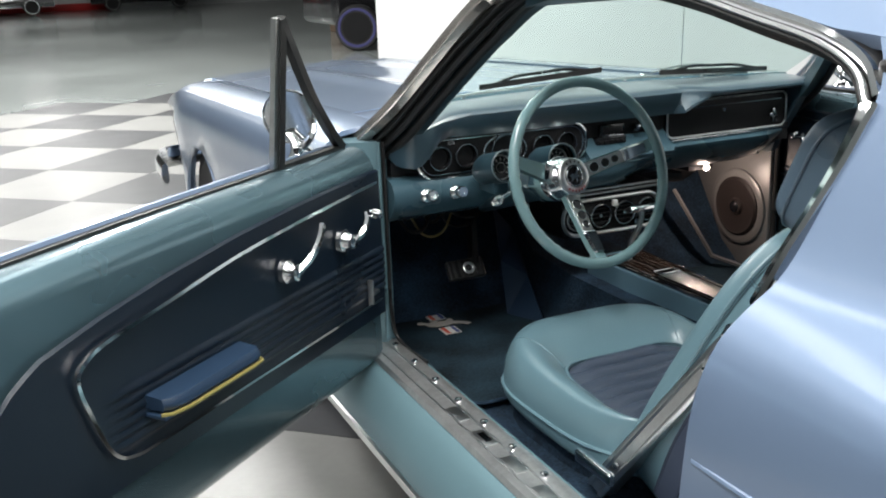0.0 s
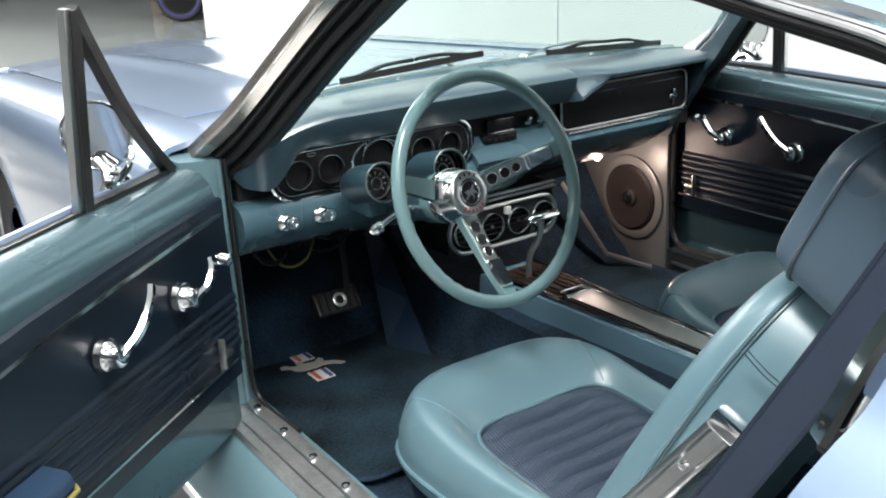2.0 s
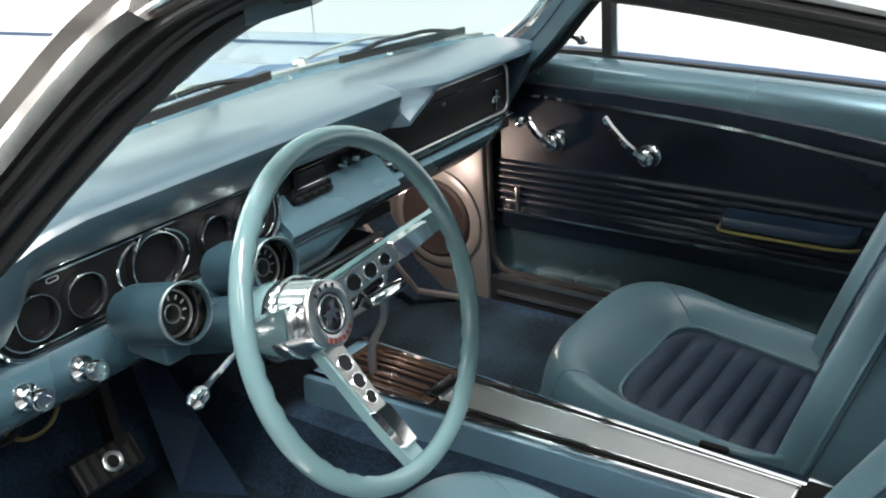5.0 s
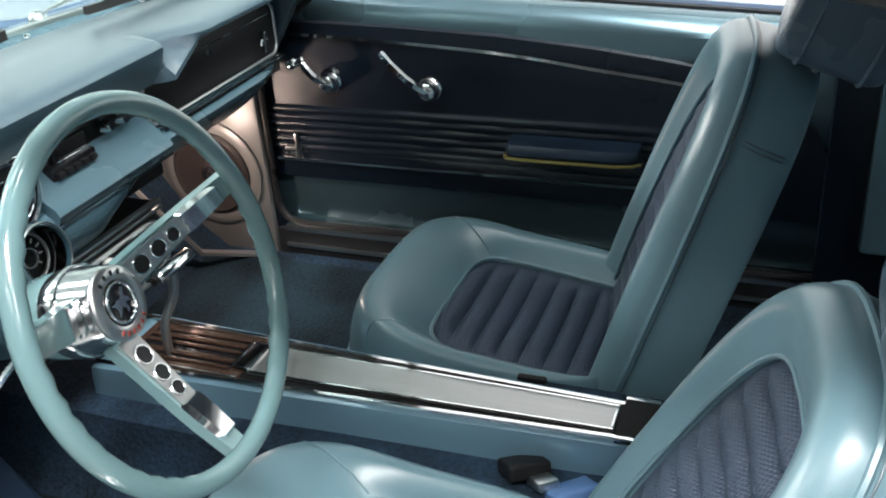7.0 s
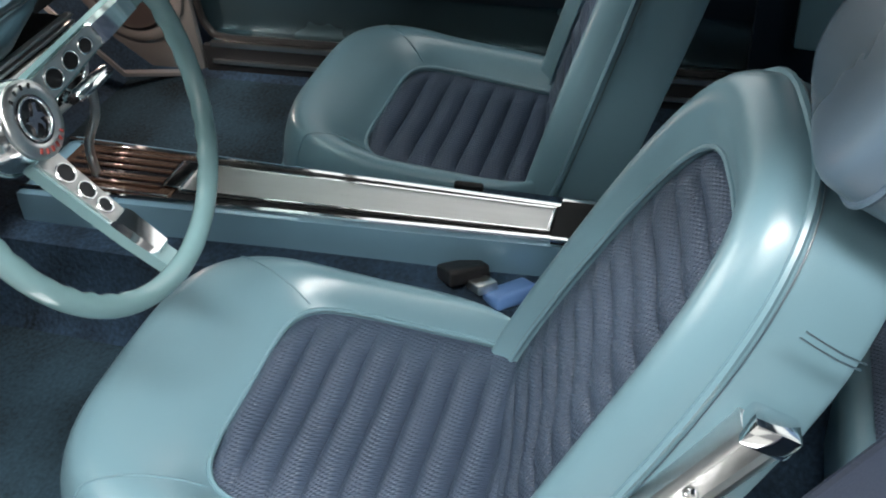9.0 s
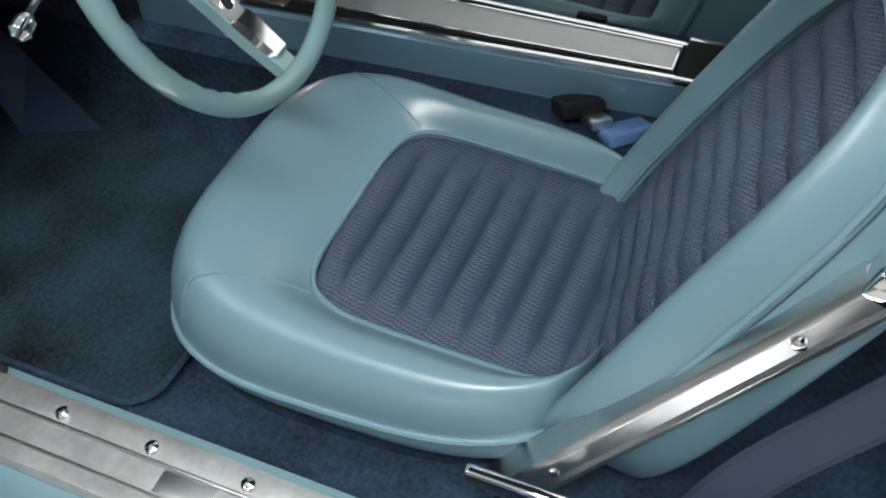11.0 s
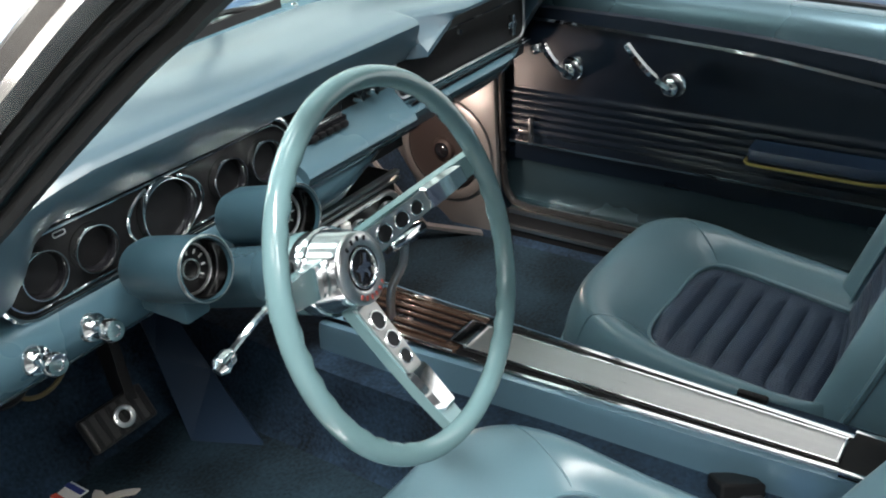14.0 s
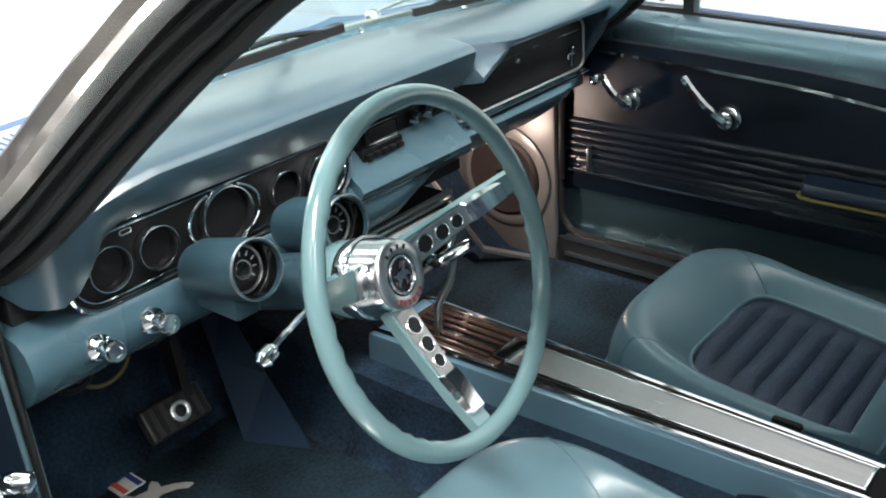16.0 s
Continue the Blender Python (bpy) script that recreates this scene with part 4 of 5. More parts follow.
part("badge", box(0.533, 0.541, 0.306, 0.317, 0.862, 0.902, 0.002), CHROME, gb, "small chrome badge")
part("badge_bar", box(0.524, 0.552, 0.308, 0.316, 0.876, 0.890, 0.004), CHROME, gb)
part("glove_lock", lathe([(0.006, 0), (0.005, 0.004), (0.001, 0.004)], (0.36, 0.318, 0.914), (0, -1, 0), 12), CHROME, gb)
# knobs
for x, z in ((-0.590, 0.790), (-0.511, 0.790)):
    k = part("knob", lathe([(0.019, 0), (0.017, 0.006), (0.0085, 0.009), (0.0065, 0.012), (0.0065, 0.026), (0.010, 0.029), (0.0145, 0.034), (0.0145, 0.043), (0.012, 0.047), (0.007, 0.047), (0.006, 0.045), (0.001, 0.045)], (x, 0.281, z), (0, -1, 0.18), 24), CHROME, dash, "round chrome pull knob")
# an added near-black sheet that keeps the space below the dash dark
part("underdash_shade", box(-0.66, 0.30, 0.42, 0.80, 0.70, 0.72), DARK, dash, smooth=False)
lampb = part("courtesy_lamp", box(0.425, 0.520, 0.545, 0.600, 0.684, 0.735, 0.004), BLACK, dash)
part("lamp_lens", lathe([(0.001, 0.008), (0.009, 0.005), (0.011, 0.0), (0.001, 0.0)], (0.494, 0.545, 0.690), (0, -1, -0.3), 14), LAMPGLOW, lampb, "lit courtesy lamp")

for k, (x0, x1, sag, mt) in enumerate(((-0.62, -0.50, 0.055, BLACK), (-0.585, -0.43, 0.075, WIREYELLOW), (-0.54, -0.47, 0.040, BLACK), (-0.50, -0.33, 0.065, BLACK), (-0.47, -0.30, 0.045, RUBBER))):
    pts = [(x0, 0.44, 0.728), (x0 + (x1 - x0) * 0.3, 0.425 + 0.01 * k, 0.72 - sag), (x0 + (x1 - x0) * 0.7, 0.43 + 0.008 * k, 0.715 - sag * 0.9), (x1, 0.46, 0.728)]
    part("wire", tube(smooth_line(pts, 6), 0.0035 if k % 2 else 0.005, 6), mt, dash)

# air conditioning unit hung under the dash
ac = thing("air_conditioner", "black under-dash air conditioner with chrome-rimmed round vents", "air conditioner", at=(0, 0.36, 0.66))
part("housing", box(-0.180, 0.134, 0.312, 0.50, 0.606, 0.735, 0.012, 3), BLACK, ac)
part("face_rim", tube([(x, 0.309, z) for x, z in rounded(-0.180, 0.134, 0.612, 0.708, 0.046)], 0.0055, 8, True, up=(0, 1, 0)), STAINLESS, ac, "chrome face rim")
for x in (-0.136, -0.062, 0.016, 0.090):
    v = part("vent", disc_ring((x, 0.312, 0.660), (0, -1, 0), 0.034, 0.005, 0.012, 32), CHROME, ac, "chrome vent ring")
    for j in range(4):
        w = 0.028 * math.cos(math.asin((j - 1.5) * 0.4))
        part("vane", box(x - w, x + w, 0.304, 0.312, 0.660 + (j - 1.5) * 0.012 - 0.001, 0.660 + (j - 1.5) * 0.012 + 0.001), BLACK, v, smooth=False)
    part("vent_centre", lathe([(0.006, 0), (0.005, 0.006), (0.001, 0.007)], (x, 0.309, 0.660), (0, -1, 0), 14), CHROME, v)
for z in (0.722, 0.733):
    part("chrome_bar", box(-0.175, 0.130, 0.300, 0.312, z, z + 0.006, 0.002), STAINLESS, ac)
part("slider", box(-0.022, -0.008, 0.300, 0.312, 0.682, 0.700, 0.002), WHITEP, ac)
for x in (-0.100, 0.055):
    part("ac_knob", lathe([(0.009, 0), (0.009, 0.012), (0.001, 0.014)], (x, 0.31, 0.630), (0, -1, 0), 14), CHROME, ac)

# ---- steering ----
WC, WT, WY = Vector((-0.3342, -0.0656, 0.8792)), radians(17.5), radians(5.6)
WRT = Vector((math.cos(WY), math.sin(WY), 0))
WUP = Vector((-math.sin(WY) * math.sin(WT), math.cos(WY) * math.sin(WT), math.cos(WT)))
WN = WRT.cross(WUP)
WR = 0.2057
sw = thing("steering_wheel", "aqua three-spoke steering wheel with chrome hub", "steering wheel", at=tuple(WC))


def onwheel(a, r, h=0.0):
    return WC + (WRT * math.cos(a) + WUP * math.sin(a)) * r + WN * h


rings = []
for k in range(96):
    a = 2 * math.pi * k / 96
    ring = []
    for j in range(14):
        b = 2 * math.pi * j / 14
        rr = 0.0125
        if math.cos(b) < -0.2 and abs(math.cos(a)) > 0.55:
            rr += 0.0012 * math.cos(a * 52)
        ring.append(onwheel(a, WR + rr * math.cos(b), rr * math.sin(b)))
    rings.append(ring)
part("rim", loft(rings, True, True), WHEEL, sw, "aqua moulded plastic rim")
HUBH = -0.118
for ang in (12.3, 165, -92.7):
    a = radians(ang)
    side = (-WRT * math.sin(a) + WUP * math.cos(a))

    def at(r, w, h):
        return WC + (WRT * math.cos(a) + WUP * math.sin(a)) * r + side * w + WN * h
    prof = ((0.030, 0.021, HUBH + 0.030), (0.070, 0.019, HUBH + 0.048), (0.120, 0.0165, HUBH + 0.072), (0.160, 0.0145, HUBH + 0.092), (0.206, 0.013, 0.002))
    sp = part("spoke", loft([[at(r, -w, h - 0.020), at(r, -w, h - 0.002), at(r, w, h - 0.002), at(r, w, h - 0.020)] for r, w, h in prof]), WHEEL, sw)

    def face_h(r):
        for (r0, _, h0), (r1, _, h1) in zip(prof, prof[1:]):
            if r <= r1:
                return h0 + (h1 - h0) * (r - r0) / (r1 - r0)
        return prof[-1][2]
    if ang > 90:
        part("spoke_clamp", loft([[at(r, -w, face_h(r) - 0.010), at(r, -w, face_h(r) + 0.004), at(r, w, face_h(r) + 0.004), at(r, w, face_h(r) - 0.010)] for r, w in ((0.044, 0.019), (0.058, 0.019), (0.060, 0.015), (0.074, 0.014), (0.076, 0.018), (0.086, 0.017))]), CHROME, sp, "chrome spoke clamp")
        continue
    trim = part("spoke_trim", loft([[at(r, -w, face_h(r) - 0.003), at(r, -w, face_h(r) + 0.002), at(r, w, face_h(r) + 0.002), at(r, w, face_h(r) - 0.003)] for r, w in ((0.036, 0.0165), (0.07, 0.0155), (0.12, 0.0135), (0.134, 0.013))]), STEEL, sp, "bright metal spoke trim")
    slope = (WRT * math.cos(a) + WUP * math.sin(a)) * -0.38
    for r, q in ((0.066, 0.0105), (0.091, 0.0095), (0.113, 0.0080)):
        part("spoke_hole", lathe([(q, 0), (q, 0.0010), (0.001, 0.0010)], at(r, 0, face_h(r) + 0.0022), WN + slope, 20), DARK, sp)
        part("hole_rim", disc_ring(at(r, 0, face_h(r) + 0.0018), WN + slope, q + 0.002, 0.002, 0.002, 20), CHROME, sp)
    part("horn_button", loft([[at(r, -w, h - 0.004), at(r, -w * 0.8, h + 0.007), at(r, w * 0.8, h + 0.007), at(r, w, h - 0.004)] for r, w, h in ((0.128, 0.0155, face_h(0.128)), (0.134, 0.016, face_h(0.134) + 0.002), (0.176, 0.0135, face_h(0.172) + 0.004), (0.180, 0.012, face_h(0.176)))]), CHROME, sp, "chrome horn button")
hub0 = WC + WN * (HUBH)
hb = part("hub", lathe([(0.050, -0.016), (0.0515, -0.010), (0.0515, 0.004), (0.049, 0.020), (0.046, 0.036), (0.0445, 0.044), (0.0425, 0.048), (0.001, 0.048)], hub0, WN, 44), HUBCHROME, sw, "chrome hub with a round badge")
part("hub_collar", disc_ring(hub0 + WN * 0.004, WN, 0.0535, 0.004, 0.006, 44), CHROME, hb)
part("hub_ring", lathe([(0.0425, 0.047), (0.0425, 0.052), (0.040, 0.0545), (0.031, 0.0555), (0.0265, 0.054), (0.0255, 0.050)], hub0, WN, 44, False), STAINLESS, hb, "bright lettered ring")
part("ring_groove", disc_ring(hub0 + WN * 0.0525, WN, 0.0265, 0.0022, 0.0022, 40), GLOSSBLACK, hb)
part("hub_rim", disc_ring(hub0 + WN * 0.050, WN, 0.0245, 0.0042, 0.0062, 40), CHROME, hb)
part("hub_dark", lathe([(0.0205, 0.0), (0.0200, 0.003), (0.001, 0.0036)], hub0 + WN * 0.049, WN, 32), GLOSSBLACK, hb)
WF = Matrix((WRT, WUP, WN)).transposed().to_4x4()
EMBLEM = [(-0.016, 0.004), (-0.010, 0.003), (-0.006, 0.006), (-0.001, 0.004), (0.004, 0.008), (0.008, 0.015), (0.013, 0.013), (0.010, 0.009), (0.008, 0.004), (0.013, 0.001), (0.015, -0.006), (0.011, -0.003), (0.006, -0.003), (0.008, -0.011), (0.003, -0.015), (0.004, -0.008), (-0.001, -0.004), (-0.006, -0.009), (-0.012, -0.013), (-0.009, -0.006), (-0.010, -0.001)]
part("hub_emblem", plate(EMBLEM, 0.0016, Matrix.Translation(hub0 + WN * 0.0545) @ WF), CHROME, hb, "small chrome emblem", smooth=False)
for k, mt in ((0, DARK), (1, DIMRED)):
    for j in range(4 if k == 0 else 6):
        a = radians((60 if k == 0 else -128) + (20 if k == 0 else 15) * j)
        c = hub0 + WN * 0.0558 + (WRT * math.cos(a) + WUP * math.sin(a)) * 0.0345
        part("ring_mark", box(-0.0016, 0.0016, -0.0005, 0.0005, -0.0030, 0.0030, 0, m=Matrix.Translation(c) @ pose(0, 0, 0, -9, 0, 0) @ Matrix.Rotation(math.pi / 2 - a, 4, "Y")), mt, hb, smooth=False)
COLDIR = Vector((0, 0.955, -0.297))
col = part("column", lathe([(0.040, 0.0), (0.046, 0.01), (0.046, 0.06), (0.038, 0.075), (0.038, 0.40)], hub0 - WN * 0.018, COLDIR, 28), DASH, sw, "teal painted steering column")
part("column_collar", lathe([(0.048, 0.0), (0.050, 0.006), (0.050, 0.03), (0.047, 0.036)], hub0 - WN * 0.012, COLDIR, 28), WHEEL, col)
part("turn_stalk", tube(smooth_line([hub0 + Vector((-0.03, 0.05, -0.03)), (-0.44, 0.062, 0.835), (-0.502, 0.060, 0.813)], 4), 0.0045, 8), CHROME, sw, "chrome indicator stalk")
part("stalk_knob", lathe([(0.006, 0), (0.011, 0.006), (0.012, 0.02), (0.006, 0.028), (0.001, 0.028)], (-0.494, 0.060, 0.816), (-0.75, -0.05, -0.30), 16), CHROME, sw)
for x, nm in ((-0.440, "tachometer_pod"), (-0.283, "clock_pod")):
    pd = thing(nm, "teal tubular gauge pod with bright rim on the steering column", "gauge pod", "pods on the column", at=(x, 0.2, 0.868))
    part("tube", lathe([(0.035, 0.05), (0.0355, 0.0), (0.0385, 0.003), (0.0395, 0.02), (0.040, 0.10), (0.034, 0.122), (0.001, 0.126)], (x, 0.140, 0.870), (0, 1, -0.26), 36, False), POD, pd)
    part("bezel", disc_ring((x, 0.143, 0.870), (0, -1, 0.2), 0.0395, 0.0022, 0.004, 44), STAINLESS, pd, "thin bright rim")
    part("dial", lathe([(0.001, 0), (0.035, 0), (0.035, -0.006), (0.001, -0.006)], (x, 0.178, 0.860), (0, -1, 0.22), 32), GAUGEFACE, pd)
    part("dial_ring", disc_ring((x, 0.172, 0.862), (0, -1, 0.22), 0.031, 0.003, 0.004, 36), STAINLESS, pd)
    part("liner", lathe([(0.0338, 0.0), (0.0345, 0.036)], (x, 0.145, 0.8695), (0, 1, -0.24), 36, False), CHROMEDARK, pd, "dark reflecting inner sleeve")
    part("centre_ring", disc_ring((x, 0.170, 0.862), (0, -1, 0.22), 0.0125, 0.0016, 0.003, 24), STAINLESS, pd)
    part("dial_centre", lathe([(0.008, 0), (0.007, 0.005), (0.001, 0.006)], (x, 0.174, 0.861), (0, -1, 0.22), 18), BLACK, pd)
    for k in range(9):
        a = radians(-130 + 260 * k / 8)
        part("dial_mark", box(-0.001, 0.001, -0.0006, 0.0006, 0.018, 0.024, 0, m=pose(x, 0.1715, 0.862) @ Matrix.Rotation(a, 4, "Y")), WHITEP, pd, smooth=False)
    part("bracket", box(x - 0.02, x + 0.02, 0.17, 0.25, 0.795, 0.828, 0.006), POD, pd)

# ---- centre console ----
con = thing("center_console", "light blue console with brushed metal plate and black borders", "console", at=(0, -0.1, 0.4))


def conw(y):
    return 0.048 + (0.080 - 0.048) * (y + 0.53) / 0.82


ys = [0.33, 0.2, 0.05, -0.15, -0.35, -0.535, -0.70]
part("base", loft([[(-conw(y) - 0.006, y, 0.478), (-conw(y) - 0.003, y, 0.528), (-conw(y), y, 0.540), (conw(y), y, 0.540), (conw(y) + 0.003, y, 0.528), (conw(y) + 0.006, y, 0.478)] for y in ys]), CONPAINT, con, "light blue painted console body")
for s in (-1, 1):
    part("edge_chrome", sweep([(s * (conw(y) - 0.013), y, 0.543) for y in ys[:-1]], [(-0.004, -0.002), (-0.003, 0.003), (0.003, 0.003), (0.004, -0.002)]), CHROME, con, "chrome edge strip")
part("black_border", loft([[(-conw(y) + 0.015, y, 0.538), (-conw(y) + 0.015, y, 0.543), (conw(y) - 0.015, y, 0.543), (conw(y) - 0.015, y, 0.538)] for y in ys[1:-1]]), BLACK, con, "black grained border")
part("metal_plate", loft([[(-w, y, 0.541), (-w, y, 0.5465), (w, y, 0.5465), (w, y, 0.541)] for y, w in ((0.075, 0.036), (-0.2, 0.031), (-0.482, 0.026))]), STEEL, con, "brushed metal centre plate")
for y, w in ((0.073, 0.036), (-0.480, 0.026)):
    part("plate_edge", box(-w, w, y - 0.002, y + 0.002, 0.546, 0.549, 0.001), CHROME, con)
for s in (-1, 1):
    part("plate_edge", sweep([(s * 0.036, 0.075, 0.547), (s * 0.026, -0.482, 0.547)], [(-0.0015, -0.001), (-0.0015, 0.002), (0.0015, 0.002), (0.0015, -0.001)]), CHROME, con)
part("rear_cap", loft([[(-0.044, y, 0.54), (-0.044, y, z), (0.044, y, z), (0.044, y, 0.54)] for y, z in ((-0.487, 0.548), (-0.535, 0.548))]), BLACK, con)
for s in (-1, 1):
    part("cap_edge", box(s * 0.044 - 0.004, s * 0.044 + 0.004, -0.535, -0.487, 0.546, 0.551, 0.001), CHROME, con)
shp = part("shifter_plate", box(-0.056, 0.056, 0.082, 0.300, 0.541, 0.546, 0.002), COPPER, con, "bronze-toned metal selector plate")
part("selector_slot", box(-0.034, 0.034, 0.104, 0.285, 0.5458, 0.5472), GLOSSBLACK, shp, "black selector gate", smooth=False)
for x, w in ((-0.036, 0.0025), (-0.019, 0.0055), (0.004, 0.0035), (0.021, 0.0055), (0.036, 0.0025)):
    part("gate_rail", box(x - w, x + w, 0.106, 0.283, 0.5465, 0.5505, 0.0012), COPPER, shp)
for x in (-0.0535, 0.0535):
    part("plate_rib", box(x - 0.0015, x + 0.0015, 0.084, 0.30, 0.545, 0.549, 0.0008), CHROME, shp)
part("selector_window", box(-0.032, 0.032, 0.074, 0.100, 0.545, 0.5505, 0.002), CHROMEDARK, shp, "smoked selector window")
part("window_rim", tube([(x, y, 0.5505) for x, y in rounded(-0.033, 0.033, 0.073, 0.101, 0.003, 3)], 0.0013, 6, True), CHROME, shp)
sh = thing("gear_shifter", "chrome T-handled automatic gear lever on the console", "gear lever", at=(-0.02, 0.2, 0.548))
part("stem", tube(smooth_line([(-0.020, 0.225, 0.545), (-0.018, 0.222, 0.60), (-0.004, 0.205, 0.645), (-0.002, 0.198, 0.690)], 5), 0.007, 10, up=(1, 0, 0)), STAINLESS, sh)
part("grip", loft([[(x, 0.196 + w * math.cos(a) * 1.1, 0.697 + w * math.sin(a) * 0.8) for a in [2 * math.pi * k / 12 for k in range(12)]] for x, w in ((-0.045, 0.006), (-0.040, 0.011), (0.0, 0.013), (0.040, 0.011), (0.045, 0.006))]), CHROME, sh, "chrome T grip")
part("thumb_button", lathe([(0.008, 0), (0.007, 0.008), (0.001, 0.010)], (-0.045, 0.196, 0.697), (-1, 0, 0), 14), BLACK, sh)

# ---- seats ----
def seat_ring(hw_f, hw_b, yf, yb, n=48, p=3.2):
    """A round-cornered outline, wider ahead than behind or the other way, in (x, y)."""
    out = []
    for k in range(n):
        a = 2 * math.pi * k / n
        c, s = math.cos(a), math.sin(a)
        x = math.copysign(abs(c) ** (2 / p), c)
        y = math.copysign(abs(s) ** (2 / p), s)
        w = (hw_f + hw_b) / 2 + (hw_f - hw_b) / 2 * y
        out.append((x * w, (yf + yb) / 2 + (yf - yb) / 2 * y))
    return out


def cushion(outline, inset, levels, height, m):
    """A stuffed body: rings from the underside up over a rounded edge to the inset outline."""
    rings = []
    for k, z in [(p[0], p[1]) for p in smooth_line([(a, b, 0) for a, b in levels], 3)]:
        ring = []
        for (x, y), (ix, iy) in zip(outline, inset):
            px, py = x + (ix - x) * k, y + (iy - y) * k
            ring.append((px, py, z + height(px, py, k)))
        rings.append(ring)
    return moved(loft(rings), m)


def pleated(inset, pitch, count, zf, m, cols=15):
    """A sewn insert with round pleats that run from side to side."""
    ys = [p[1] for p in inset]
    y0, y1 = min(ys), max(ys)
    per = 8
    rows = []
    for i in range(count * per + 1):
        y = y0 + (y1 - y0) * i / (count * per)
        yy = min(max(y, y0 + 1e-4), y1 - 1e-4)
        xs = []
        for (ax, ay), (bx, by) in zip(inset, inset[1:] + inset[:1]):
            if (ay - yy) * (by - yy) <= 0 and ay != by:
                xs.append(ax + (bx - ax) * (yy - ay) / (by - ay))
        xa, xb = min(xs), max(xs)
        ph = (i % per) / per
        bump = 0.0135 * math.sin(math.pi * ph) ** 0.6 if ph else 0.0
        row = []
        for j in range(cols):
            x = xa + (xb - xa) * j / (cols - 1)
            e = min(1.0, 4.5 * min(j, cols - 1 - j) / (cols - 1))
            row.append((x, y, zf(x, y) + bump * e + 0.004 * e - 0.002))
        rows.append(row)
    return moved(shell(rows, 0.006), m)


def bucket_seat(xs, label, side, recline, ys=0.0, tall=0.0, nose=0.262, lift=0.0):
    s = thing("bucket_seat", label, "car seat", "front seats", at=(xs, -0.25, 0.34))
    # cushion; side is +1 where the door is on the seat's right
    m = pose(xs, -0.225 + ys, 0.0)
    outl = seat_ring(0.250, 0.228, nose, -0.30, 56)
    insl = [(x - side * 0.016, y) for x, y in seat_ring(0.168, 0.160, 0.066, -0.295, 56, p=5)]

    def hgt(x, y, k):
        k = max(k, 0)
        front = max(0.0, y) / 0.26
        return 0.020 * (y / 0.26) * k ** 0.5 + 0.034 * front ** 0.8 * min(1, k * 4) * (1 - 0.45 * k) - 0.010 * k * math.exp(-(x / 0.16) ** 2) + lift * min(1, max(0, (y + 0.22) / 0.40))
    lv = [(0.06, 0.376), (0.015, 0.386), (-0.008, 0.400), (0.0, 0.418), (0.035, 0.448), (0.11, 0.478), (0.24, 0.499), (0.52, 0.505), (0.78, 0.493), (0.94, 0.477), (1.0, 0.468), (1.0, 0.440)]
    part("cushion", cushion(outl, insl, lv, hgt, m), VINYL, s, "smooth aqua vinyl cushion bolster")
    part("cushion_insert", pleated(insl, 0.035, 9, lambda x, y: 0.468 + hgt(x, y, 1.0), m), VINYL_DARK, s, "navy woven insert with sewn pleats")
    part("insert_piping", moved(tube([(x, y, 0.474 + hgt(x, y, 1.0)) for x, y in insl], 0.0035, 6, True), m), VINYL, s)
    part("edge_piping", moved(tube([(x * 1.006, y * 1.006, 0.412 + hgt(x, y, 0.0)) for x, y in outl], 0.0042, 6, True), m), VINYL, s)
    for q in (6, 22):
        seam = []
        for k, z in lv[4:10]:
            (x, y), (ix, iy) = outl[q], insl[q]
            px, py = x + (ix - x) * k, y + (iy - y) * k
            seam.append((px, py, z + hgt(px, py, k) + 0.0004))
        part("stitched_seam", moved(tube(smooth_line(seam, 3), 0.0016, 5), m), VINYL, s)
    part("seat_base", moved(loft([[(x * 0.92, y * 0.92, z) for x, y in outl] for z in (0.325, 0.37)]), m), CARPET, s)
    # backrest: the outline lies in the plane of the back
    mh = pose(xs, -0.470 + ys, 0.445, 90 + recline, 0, 0) @ Matrix.Diagonal((1, 1, -1, 1))
    # both worn backs stand a little twisted
    inner = -side * 0.16 if side < 0 else -0.20
    mb = pose(xs + inner, -0.470 + ys, 0.445, 0, 0, 8) @ pose(-inner, 0, 0, 90 + recline, 0, 0) @ Matrix.Diagonal((1, 1, -1, 1))
    ob = seat_ring(0.180, 0.217, 0.542 + tall, -0.120, 56, p=3.2)
    ib = [(x + 0.008, y) for x, y in seat_ring(0.118, 0.166, 0.446 + tall * 0.8, -0.100, 56, p=4.4)]

    def hb(x, y, k):
        k = max(k, 0)
        return -0.016 * k * math.exp(-(x / 0.15) ** 2) + 0.012 * k * math.cos((y - 0.2) * 5)
    lv = [(0.30, -0.106), (0.08, -0.104), (0.015, -0.096), (-0.015, -0.062), (0.0, -0.020), (0.06, 0.006), (0.18, 0.022), (0.36, 0.031), (0.6, 0.029), (0.85, 0.014), (1.0, 0.003), (1.0, -0.03)]
    part("backrest", cushion(ob, ib, lv, hb, mb), VINYL, s, "aqua vinyl backrest shell")
    part("backrest_insert", pleated(ib, 0.035, 14, lambda x, y: 0.001 + hb(x, y, 1.0), mb), VINYL_DARK, s, "navy woven insert with sewn pleats")
    part("back_piping", moved(tube([(x, y, 0.007 + hb(x, y, 1.0)) for x, y in ib], 0.0035, 6, True), mb), VINYL, s)
    part("side_piping", moved(tube([(x * 1.004, y * 1.002, -0.010) for x, y in ob], 0.004, 6, True), mb), VINYL, s)
    for dz in (-0.018,):
        part("stitched_seam", moved(tube([(x * 1.008, y * 1.003, dz) for x, y in ob], 0.0009, 5, True), mb), PAD, s)
